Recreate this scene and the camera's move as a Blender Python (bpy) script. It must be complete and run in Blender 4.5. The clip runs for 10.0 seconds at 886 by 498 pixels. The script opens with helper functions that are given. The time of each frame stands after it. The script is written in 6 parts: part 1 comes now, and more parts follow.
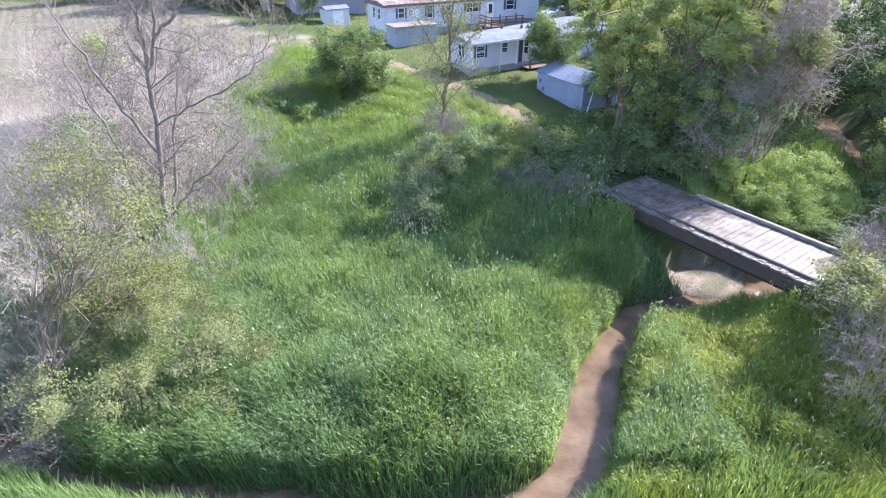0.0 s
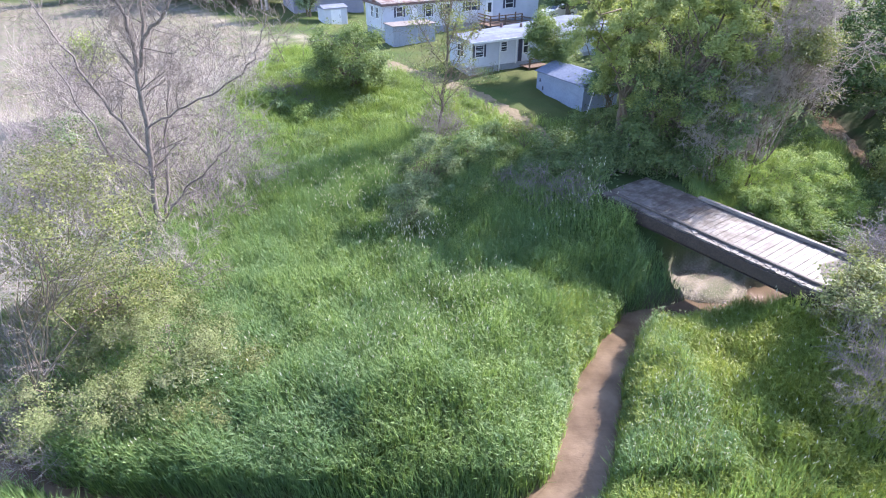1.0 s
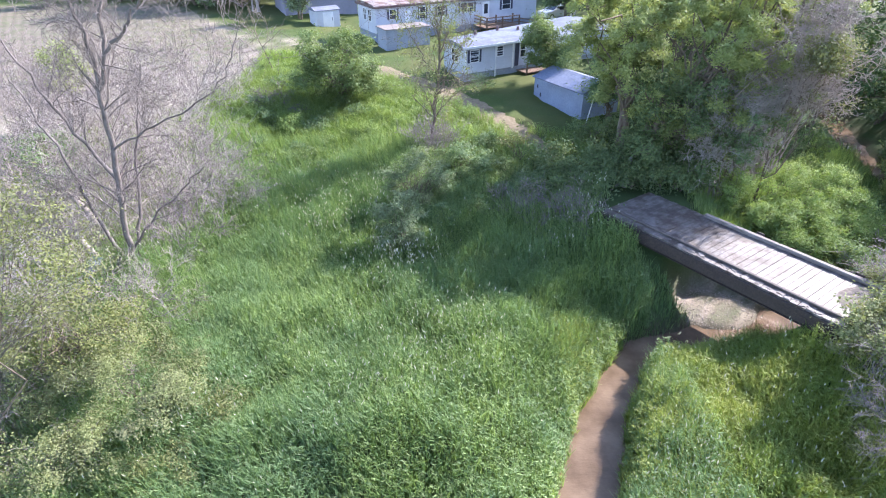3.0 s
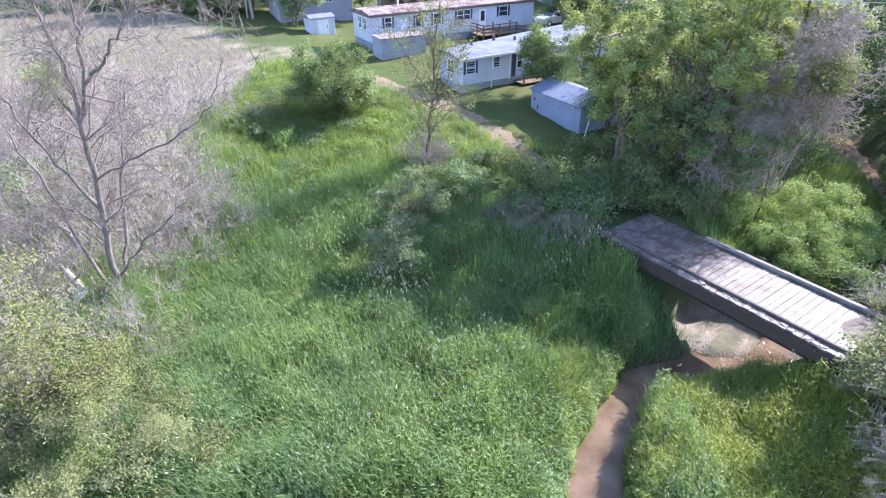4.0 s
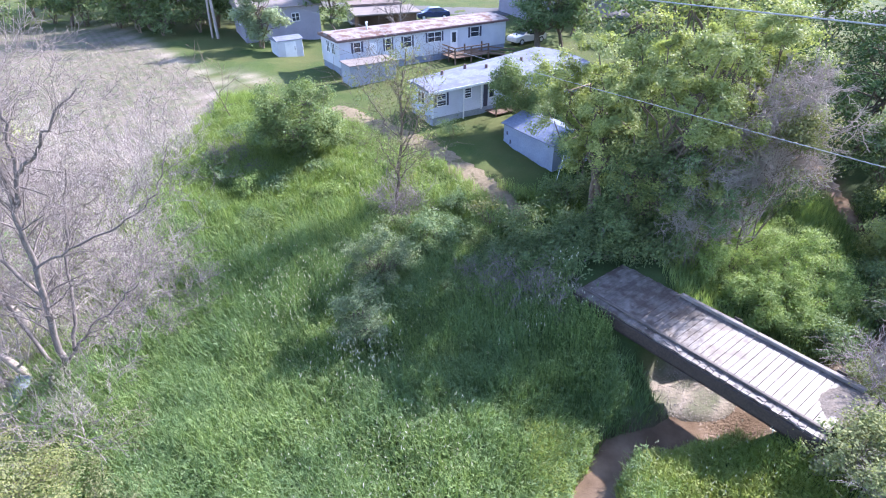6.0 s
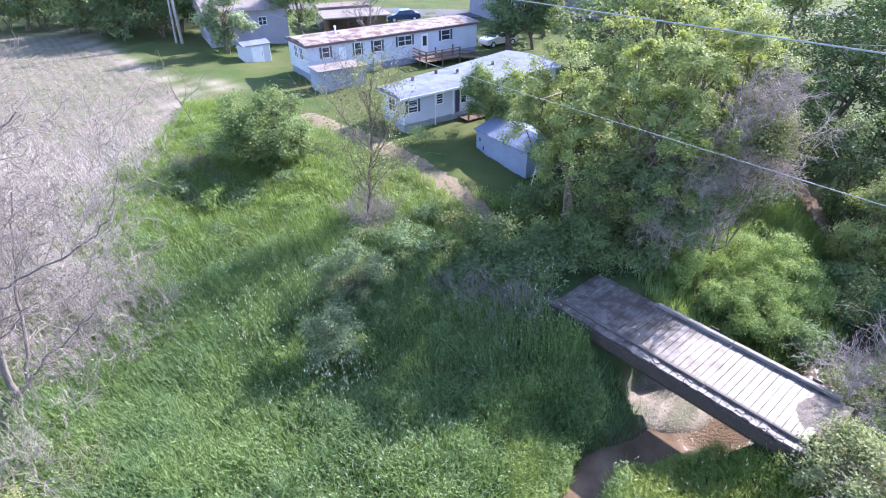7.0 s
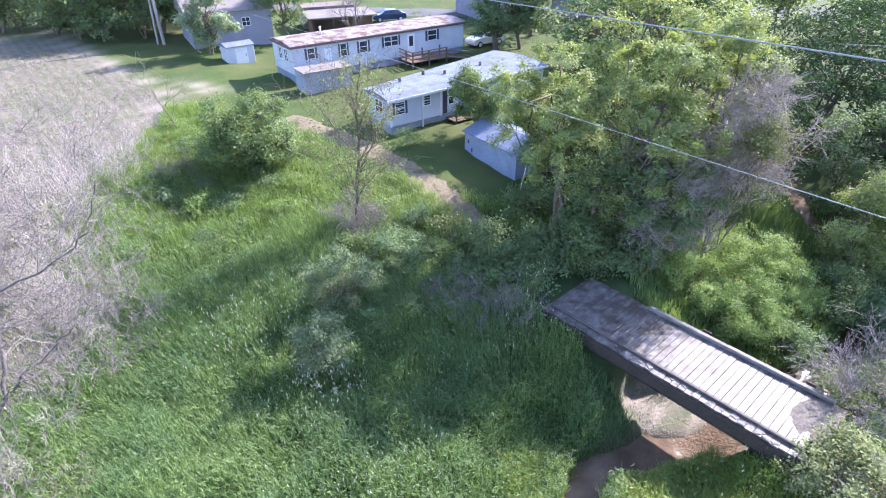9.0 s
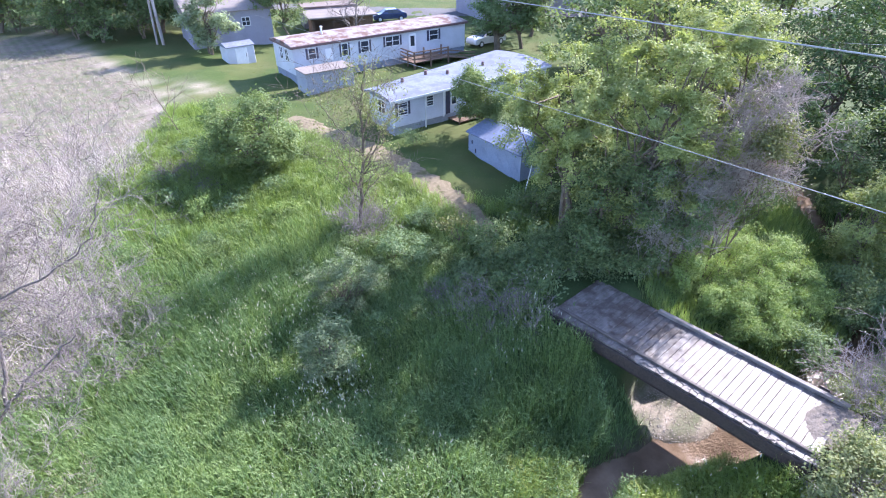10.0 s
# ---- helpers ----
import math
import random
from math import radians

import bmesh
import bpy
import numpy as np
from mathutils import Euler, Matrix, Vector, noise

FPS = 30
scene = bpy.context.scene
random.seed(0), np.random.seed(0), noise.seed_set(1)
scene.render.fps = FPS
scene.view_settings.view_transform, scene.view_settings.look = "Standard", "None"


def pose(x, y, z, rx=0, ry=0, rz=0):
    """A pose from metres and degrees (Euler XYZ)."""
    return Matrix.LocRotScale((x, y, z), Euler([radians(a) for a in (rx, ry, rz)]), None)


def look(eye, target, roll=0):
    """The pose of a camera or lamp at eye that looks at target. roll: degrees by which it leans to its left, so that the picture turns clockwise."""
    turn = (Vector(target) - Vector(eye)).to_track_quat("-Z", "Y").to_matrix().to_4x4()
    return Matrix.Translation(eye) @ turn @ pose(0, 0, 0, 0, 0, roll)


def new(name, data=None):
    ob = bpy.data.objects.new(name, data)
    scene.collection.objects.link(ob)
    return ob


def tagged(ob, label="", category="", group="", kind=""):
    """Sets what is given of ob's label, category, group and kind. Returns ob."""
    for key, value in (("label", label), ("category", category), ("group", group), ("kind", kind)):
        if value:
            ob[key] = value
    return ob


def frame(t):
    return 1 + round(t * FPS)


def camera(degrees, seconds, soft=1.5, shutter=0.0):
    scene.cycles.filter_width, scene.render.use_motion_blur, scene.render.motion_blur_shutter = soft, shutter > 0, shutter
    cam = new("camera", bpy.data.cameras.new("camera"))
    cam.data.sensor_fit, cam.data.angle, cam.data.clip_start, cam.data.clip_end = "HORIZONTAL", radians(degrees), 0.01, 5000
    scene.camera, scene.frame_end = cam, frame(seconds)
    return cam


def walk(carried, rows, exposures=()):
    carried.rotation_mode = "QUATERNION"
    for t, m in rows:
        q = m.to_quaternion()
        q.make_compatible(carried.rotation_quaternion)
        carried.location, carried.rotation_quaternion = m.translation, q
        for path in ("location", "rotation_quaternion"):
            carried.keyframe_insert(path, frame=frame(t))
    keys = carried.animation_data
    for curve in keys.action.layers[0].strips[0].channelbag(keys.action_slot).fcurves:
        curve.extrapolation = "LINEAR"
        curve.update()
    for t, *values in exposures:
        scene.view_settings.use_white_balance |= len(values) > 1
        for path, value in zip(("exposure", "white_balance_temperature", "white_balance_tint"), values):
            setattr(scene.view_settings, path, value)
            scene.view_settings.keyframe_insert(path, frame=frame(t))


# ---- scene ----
cam = camera(77.1, 10.0, soft=1.1)
METRES, EYE, TILT, LEAN, TURN = 9.3, 15.8, -31.0, 0.0, 0.0
ROWS = [
    (0.0, 0.0, 0.0, 0.0, -0.0, 0.0, -0.0),
    (0.5, 0.0065, 0.0245, 0.0086, 0.03, -0.07, 0.04),
    (1.0, 0.0145, 0.0564, 0.0276, 0.05, -0.14, 0.12),
    (1.5, 0.0247, 0.0945, 0.0522, 0.02, -0.22, 0.24),
    (2.0, 0.0369, 0.1375, 0.0807, -0.01, -0.3, 0.32),
    (2.5, 0.0506, 0.1834, 0.1127, 0.05, -0.36, 0.38),
    (4.0, 0.0883, 0.2911, 0.2888, 0.04, -0.62, 0.66),
    (4.5, 0.1023, 0.3152, 0.3767, -0.27, -0.74, 0.87),
    (5.0, 0.1155, 0.3434, 0.4544, -0.57, -0.83, 1.05),
    (5.5, 0.1313, 0.3642, 0.544, -0.98, -0.96, 1.31),
    (7.0, 0.1745, 0.461, 0.6869, -4.36, -1.28, 3.17),
    (7.5, 0.1817, 0.4744, 0.7019, -4.83, -1.32, 3.41),
    (8.0, 0.1834, 0.4817, 0.7078, -5.19, -1.38, 3.6),
    (8.5, 0.1825, 0.4907, 0.7138, -5.43, -1.44, 3.74),
    (9.0, 0.1728, 0.5047, 0.7206, -5.57, -1.49, 3.83),
    (9.5, 0.1552, 0.5229, 0.7292, -5.66, -1.52, 3.93),
    (10.0, 0.1382, 0.5432, 0.7392, -5.73, -1.56, 3.98),
]
walk(cam, [(t, pose(0, 0, EYE, TILT, LEAN, TURN) @ pose(METRES * x, METRES * y, METRES * z, 90 + pitch, roll, yaw)) for t, x, y, z, yaw, pitch, roll in ROWS],
     exposures=[(0.0, 2.08, 6060, 21), (2.5, 2.07, 6040, 21), (4.0, 2.07, 5910, 23), (7.5, 2.09, 5790, 24), (10.0, 2.10, 5790, 24)])

# ---- light: clear afternoon, sun high behind the trees on the far bank ----
SUN_AZ, SUN_EL = math.atan2(0.54, 0.84), radians(34.3)
world = bpy.data.worlds.new("sky")
scene.world = world
world.use_nodes = True
wn = world.node_tree.nodes
sky = wn.new("ShaderNodeTexSky")
sky.sky_type, sky.sun_disc = "NISHITA", False
sky.sun_elevation, sky.sun_rotation = SUN_EL, math.pi / 2 - SUN_AZ
sky.air_density, sky.dust_density = 1.0, 0.8
world.node_tree.links.new(sky.outputs[0], wn["Background"].inputs[0])
wn["Background"].inputs[1].default_value = 0.15
sun = new("sun", bpy.data.lights.new("sun", "SUN"))
sun.data.energy, sun.data.angle, sun.data.color = 4.0, radians(0.6), (1.0, 0.95, 0.86)
to_sun = Vector((math.cos(SUN_AZ) * math.cos(SUN_EL), math.sin(SUN_AZ) * math.cos(SUN_EL), math.sin(SUN_EL)))
sun.matrix_world = look(to_sun * 120, (0, 0, 0))

rng = np.random.default_rng(11)


# ---- materials ----
def mat_start(name):
    m = bpy.data.materials.new(name)
    m.use_nodes = True
    nt = m.node_tree
    return m, nt, nt.nodes["Principled BSDF"], nt.nodes["Material Output"]


def noise_node(nt, scale, detail=4.0, rough=0.55, coords="Object", stretch=None):
    tc = nt.nodes.new("ShaderNodeTexCoord")
    out = tc.outputs[coords]
    if stretch:
        mp = nt.nodes.new("ShaderNodeMapping")
        mp.inputs["Scale"].default_value = stretch
        nt.links.new(out, mp.inputs[0])
        out = mp.outputs[0]
    n = nt.nodes.new("ShaderNodeTexNoise")
    n.inputs["Scale"].default_value, n.inputs["Detail"].default_value, n.inputs["Roughness"].default_value = scale, detail, rough
    nt.links.new(out, n.inputs["Vector"])
    return n.outputs[0]


def ramp(nt, fac, lo, hi, c0, c1):
    r = nt.nodes.new("ShaderNodeValToRGB")
    r.color_ramp.elements[0].position, r.color_ramp.elements[1].position = lo, hi
    r.color_ramp.elements[0].color, r.color_ramp.elements[1].color = (*c0, 1), (*c1, 1)
    nt.links.new(fac, r.inputs[0])
    return r.outputs[0]


def mix(nt, fac, a, b, blend="MIX"):
    m = nt.nodes.new("ShaderNodeMix")
    m.data_type, m.blend_type = "RGBA", blend
    for sock, v in ((m.inputs[0], fac), (m.inputs[6], a), (m.inputs[7], b)):
        if isinstance(v, (int, float)):
            sock.default_value = v
        elif isinstance(v, tuple):
            sock.default_value = (*v, 1)
        else:
            nt.links.new(v, sock)
    return m.outputs[2]


def bump(nt, bsdf, height, strength, distance):
    b = nt.nodes.new("ShaderNodeBump")
    b.inputs["Strength"].default_value, b.inputs["Distance"].default_value = strength, distance
    nt.links.new(height, b.inputs["Height"])
    nt.links.new(b.outputs[0], bsdf.inputs["Normal"])


def surface(name, c0, c1, coarse=1.0, fine=20.0, rough=0.8, metal=0.0, relief=0.3, stain=None, stain_at=(0.55, 0.7), stretch=None, vary=0.0, spec=0.4):
    """Two-scale painted, wooden, earthen or metal surface."""
    m, nt, b, out = mat_start(name)
    f = noise_node(nt, fine, 5, 0.6, stretch=stretch)
    col = ramp(nt, f, 0.3, 0.7, c0, c1)
    g = noise_node(nt, coarse, 5, 0.6)
    if stain:
        col = mix(nt, ramp(nt, g, stain_at[0], stain_at[1], (0, 0, 0), (1, 1, 1)), col, stain)
    else:
        col = mix(nt, 0.5, col, ramp(nt, g, 0.3, 0.7, (0.6, 0.6, 0.6), (1, 1, 1)), "MULTIPLY")
    if vary:
        oi = nt.nodes.new("ShaderNodeObjectInfo")
        col = mix(nt, vary, col, ramp(nt, oi.outputs["Random"], 0, 1, (0.45, 0.43, 0.42), (1, 1, 1)), "MULTIPLY")
    nt.links.new(col, b.inputs["Base Color"])
    b.inputs["Roughness"].default_value, b.inputs["Metallic"].default_value = rough, metal
    b.inputs["Specular IOR Level"].default_value = spec
    if relief:
        bump(nt, b, f, relief, 0.02)
    return m


def foliage(name, c0, c1, c2=None, patch=0.35, trans=0.4, rough=0.6, spec=0.18):
    """Leaves and blades: each leaf its own tint, patches of another tint, light coming through."""
    m, nt, b, out = mat_start(name)
    geo = nt.nodes.new("ShaderNodeNewGeometry")
    col = ramp(nt, geo.outputs["Random Per Island"], 0.05, 0.95, c0, c1)
    if c2:
        col = mix(nt, ramp(nt, noise_node(nt, patch, 3, 0.6), 0.42, 0.62, (0, 0, 0), (0.85, 0.85, 0.85)), col, c2)
    nt.links.new(col, b.inputs["Base Color"])
    b.inputs["Roughness"].default_value, b.inputs["Specular IOR Level"].default_value = rough, spec
    tr = nt.nodes.new("ShaderNodeBsdfTranslucent")
    nt.links.new(mix(nt, 1.0, col, (1.0, 1.0, 0.55), "MULTIPLY"), tr.inputs[0])
    ms = nt.nodes.new("ShaderNodeMixShader")
    ms.inputs[0].default_value = trans
    nt.links.new(b.outputs[0], ms.inputs[1])
    nt.links.new(tr.outputs[0], ms.inputs[2])
    nt.links.new(ms.outputs[0], out.inputs[0])
    return m


M_REED = foliage("reed_grass", (0.08, 0.15, 0.045), (0.33, 0.45, 0.18), (0.165, 0.265, 0.125), 0.22, trans=0.5, rough=0.5, spec=0.4)
M_REED_YELLOW = foliage("yellowing_grass", (0.19, 0.265, 0.055), (0.42, 0.46, 0.14), (0.21, 0.30, 0.08), 0.4, trans=0.5, rough=0.5, spec=0.4)
M_MEADOW = foliage("meadow_grass", (0.115, 0.195, 0.05), (0.31, 0.41, 0.14), (0.21, 0.285, 0.095), 0.35, trans=0.5, rough=0.5, spec=0.4)
M_MOUND = foliage("mound_grass", (0.135, 0.215, 0.065), (0.34, 0.43, 0.17), (0.20, 0.295, 0.115), 0.6, trans=0.45, rough=0.55, spec=0.3)
M_STRAW = foliage("straw", (0.21, 0.175, 0.145), (0.38, 0.33, 0.28), (0.22, 0.24, 0.13), 0.5, trans=0.15, rough=0.7)
M_SEED = foliage("seed_heads", (0.44, 0.44, 0.33), (0.66, 0.65, 0.55), trans=0.2, rough=0.7)
M_LEAF_LIGHT = foliage("light_green_leaves", (0.20, 0.25, 0.08), (0.39, 0.425, 0.165), (0.23, 0.285, 0.12), 0.5)
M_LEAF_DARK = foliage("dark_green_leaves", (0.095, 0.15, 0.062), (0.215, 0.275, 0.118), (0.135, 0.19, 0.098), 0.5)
M_LEAF_YELLOW = foliage("yellow_green_leaves", (0.125, 0.148, 0.05), (0.245, 0.26, 0.098), (0.165, 0.175, 0.10), 0.7)
M_LEAF_GREY = foliage("grey_green_leaves", (0.13, 0.20, 0.09), (0.24, 0.31, 0.17), (0.10, 0.17, 0.07), 0.7)
M_BARK = surface("brown_bark", (0.10, 0.075, 0.055), (0.22, 0.18, 0.14), 2, 14, 0.95, relief=0.6, stretch=(1, 1, 0.25))
M_BARK_DEAD = surface("bare_grey_wood", (0.13, 0.108, 0.10), (0.28, 0.24, 0.225), 1.5, 18, 0.9, relief=0.4, stretch=(1, 1, 0.3))
M_BARK_PALE = surface("barkless_pale_wood", (0.26, 0.22, 0.19), (0.42, 0.37, 0.33), 1.5, 18, 0.85, relief=0.4, stretch=(1, 1, 0.3))
M_TWIG_BROWN = surface("reddish_twigs", (0.20, 0.165, 0.16), (0.36, 0.305, 0.295), 0.8, 9, 0.9, relief=0.0)
M_TWIG_RED = surface("reddish_brown_dead_twigs", (0.26, 0.21, 0.185), (0.47, 0.395, 0.355), 0.5, 9, 0.9, relief=0.0)
M_TWIG_PALE = surface("pale_dry_twigs", (0.28, 0.245, 0.215), (0.44, 0.395, 0.35), 0.8, 9, 0.9, relief=0.0)
M_DECK = surface("weathered_deck_boards", (0.11, 0.094, 0.086), (0.24, 0.213, 0.198), 1.7, 9, 0.55, relief=0.9, stain=(0.08, 0.06, 0.05), stain_at=(0.43, 0.60), stretch=(0.25, 1, 1), vary=0.5, spec=0.5)
M_TIMBER = surface("grey_kerb_timber", (0.14, 0.12, 0.106), (0.30, 0.265, 0.24), 1.2, 10, 0.85, relief=0.5, stretch=(1, 0.2, 1))
M_KERB = surface("dark_weathered_timber", (0.07, 0.058, 0.052), (0.16, 0.135, 0.12), 1.2, 10, 0.85, relief=0.5, stretch=(1, 0.2, 1))
M_BEAM = surface("rust_dark_steel", (0.035, 0.028, 0.026), (0.085, 0.06, 0.05), 1.5, 14, 0.75, relief=0.3, vary=0.2)
M_CONCRETE = surface("stained_concrete", (0.26, 0.24, 0.22), (0.40, 0.37, 0.34), 1.0, 12, 0.9, relief=0.3)
M_SIDING_WHITE = surface("white_painted_siding", (0.48, 0.50, 0.57), (0.57, 0.59, 0.65), 0.6, 14, 0.55, relief=0.05)
M_SIDING_BLUE = surface("pale_blue_grey_siding", (0.42, 0.47, 0.58), (0.54, 0.59, 0.69), 0.7, 10, 0.5, relief=0.05)
M_SIDING_LAV = surface("lavender_grey_siding", (0.26, 0.255, 0.32), (0.34, 0.33, 0.40), 0.7, 10, 0.6, relief=0.05)
M_SKIRT = surface("grey_blue_skirting", (0.17, 0.20, 0.27), (0.26, 0.29, 0.36), 0.9, 9, 0.7, relief=0.1)
M_SKIRT_LIGHT = surface("pale_lattice_skirting", (0.26, 0.28, 0.34), (0.36, 0.39, 0.45), 0.9, 9, 0.7, relief=0.1)
M_ROOF_RUST = surface("pale_roof_with_rust", (0.19, 0.17, 0.17), (0.30, 0.27, 0.27), 0.9, 5, 0.7, relief=0.2, stain=(0.14, 0.085, 0.07), stain_at=(0.46, 0.58), stretch=(1, 0.3, 1), spec=0.08)
M_ROOF_PALE = surface("pale_metal_roof", (0.135, 0.15, 0.20), (0.205, 0.225, 0.28), 0.9, 6, 0.65, relief=0.15, stain=(0.13, 0.14, 0.19), stain_at=(0.46, 0.60), spec=0.08)
M_ROOF_BROWN = surface("brown_shingle_roof", (0.13, 0.10, 0.09), (0.24, 0.19, 0.17), 0.6, 9, 0.9, relief=0.3)
M_ROOF_TAN = surface("tan_flat_roof", (0.19, 0.165, 0.155), (0.28, 0.25, 0.235), 0.6, 7, 0.9, relief=0.2, spec=0.08)
M_FASCIA = surface("dark_brown_fascia", (0.10, 0.06, 0.06), (0.17, 0.11, 0.11), 1, 10, 0.6, relief=0.1)
M_TRIM = surface("white_trim", (0.70, 0.71, 0.74), (0.80, 0.81, 0.83), 1, 12, 0.5, relief=0.03)
M_SHUTTER = surface("dark_blue_shutter", (0.03, 0.035, 0.07), (0.055, 0.06, 0.10), 1, 10, 0.5, relief=0.05)
M_SHED = surface("blue_grey_ribbed_steel", (0.27, 0.32, 0.44), (0.36, 0.41, 0.53), 0.8, 8, 0.65, metal=0.0, relief=0.05)
M_WOOD = surface("brown_stained_wood", (0.13, 0.08, 0.055), (0.24, 0.16, 0.11), 1.5, 12, 0.8, relief=0.3, vary=0.3)
M_POLE = surface("grey_pole_wood", (0.28, 0.25, 0.24), (0.44, 0.40, 0.38), 1.0, 12, 0.85, relief=0.3, stretch=(1, 1, 0.1))
M_WIRE = surface("pale_cable", (0.26, 0.27, 0.29), (0.36, 0.37, 0.38), 2, 20, 0.4, relief=0.0)
M_STONE = surface("pale_gravel_stone", (0.40, 0.34, 0.30), (0.60, 0.53, 0.48), 3, 20, 0.85, relief=0.2)
M_ASPHALT = surface("worn_asphalt", (0.10, 0.10, 0.105), (0.16, 0.155, 0.16), 0.3, 12, 0.95, relief=0.2, spec=0.08)
M_DIRT = surface("sandy_track_dirt", (0.14, 0.112, 0.072), (0.235, 0.193, 0.13), 1.1, 5, 0.95, relief=0.5, stain=(0.085, 0.09, 0.038), stain_at=(0.55, 0.66), spec=0.1)
M_TYRE = surface("black_rubber", (0.02, 0.02, 0.02), (0.04, 0.04, 0.04), 3, 20, 0.85, relief=0.1)
M_CAR_BLUE = surface("dark_blue_car_paint", (0.05, 0.07, 0.16), (0.07, 0.09, 0.20), 1, 6, 0.2, metal=0.3, relief=0.0)
M_CAR_WHITE = surface("white_car_paint", (0.70, 0.70, 0.72), (0.78, 0.78, 0.80), 1, 6, 0.25, relief=0.0)


def make_glass():
    m, nt, b, out = mat_start("window_glass")
    g = noise_node(nt, 1.2, 2)
    nt.links.new(ramp(nt, g, 0.3, 0.7, (0.02, 0.025, 0.035), (0.05, 0.055, 0.07)), b.inputs["Base Color"])
    b.inputs["Roughness"].default_value, b.inputs["Specular IOR Level"].default_value = 0.06, 0.6
    return m


M_LAWN = foliage("lawn_blades", (0.065, 0.105, 0.022), (0.125, 0.17, 0.042), (0.12, 0.145, 0.04), 0.25)
M_LEAF_WOOD = foliage("deep_wood_leaves", (0.035, 0.07, 0.028), (0.085, 0.125, 0.05), (0.05, 0.09, 0.04), 0.4, trans=0.2, rough=0.85, spec=0.05)
M_SHED_ROOF = surface("grey_blue_shed_roof", (0.15, 0.175, 0.25), (0.22, 0.25, 0.33), 0.9, 7, 0.9, relief=0.05, spec=0.08)
M_GLASS = make_glass()


def make_water():
    """Muddy shallow water, smooth but for two riffles where it runs over stones."""
    m, nt, b, out = mat_start("shallow_brown_water")
    g = noise_node(nt, 0.8, 4)
    nt.links.new(ramp(nt, g, 0.35, 0.65, (0.105, 0.072, 0.047), (0.185, 0.132, 0.09)), b.inputs["Base Color"])
    b.inputs["Roughness"].default_value, b.inputs["IOR"].default_value, b.inputs["Specular IOR Level"].default_value = 0.10, 1.33, 0.3
    geo = nt.nodes.new("ShaderNodeNewGeometry")
    near = None
    for x, y, r in ((14.2, 21.3, 1.7), (23.4, 25.0, 1.0)):
        d = nt.nodes.new("ShaderNodeVectorMath")
        d.operation = "DISTANCE"
        d.inputs[1].default_value = (x, y, 0)
        nt.links.new(geo.outputs["Position"], d.inputs[0])
        q = nt.nodes.new("ShaderNodeMapRange")
        q.inputs[1].default_value, q.inputs[2].default_value, q.inputs[3].default_value, q.inputs[4].default_value = r * 0.4, r, 1.0, 0.0
        nt.links.new(d.outputs["Value"], q.inputs[0])
        if near is None:
            near = q.outputs[0]
        else:
            mx = nt.nodes.new("ShaderNodeMath")
            mx.operation = "MAXIMUM"
            nt.links.new(near, mx.inputs[0])
            nt.links.new(q.outputs[0], mx.inputs[1])
            near = mx.outputs[0]
    s = nt.nodes.new("ShaderNodeMapRange")
    s.inputs[3].default_value, s.inputs[4].default_value = 0.12, 1.0
    nt.links.new(near, s.inputs[0])
    bp = nt.nodes.new("ShaderNodeBump")
    bp.inputs["Distance"].default_value = 0.24
    nt.links.new(s.outputs[0], bp.inputs["Strength"])
    nt.links.new(noise_node(nt, 5.0, 4, 0.65, stretch=(1.0, 1.6, 1.0)), bp.inputs["Height"])
    nt.links.new(bp.outputs[0], b.inputs["Normal"])
    return m


M_WATER = make_water()


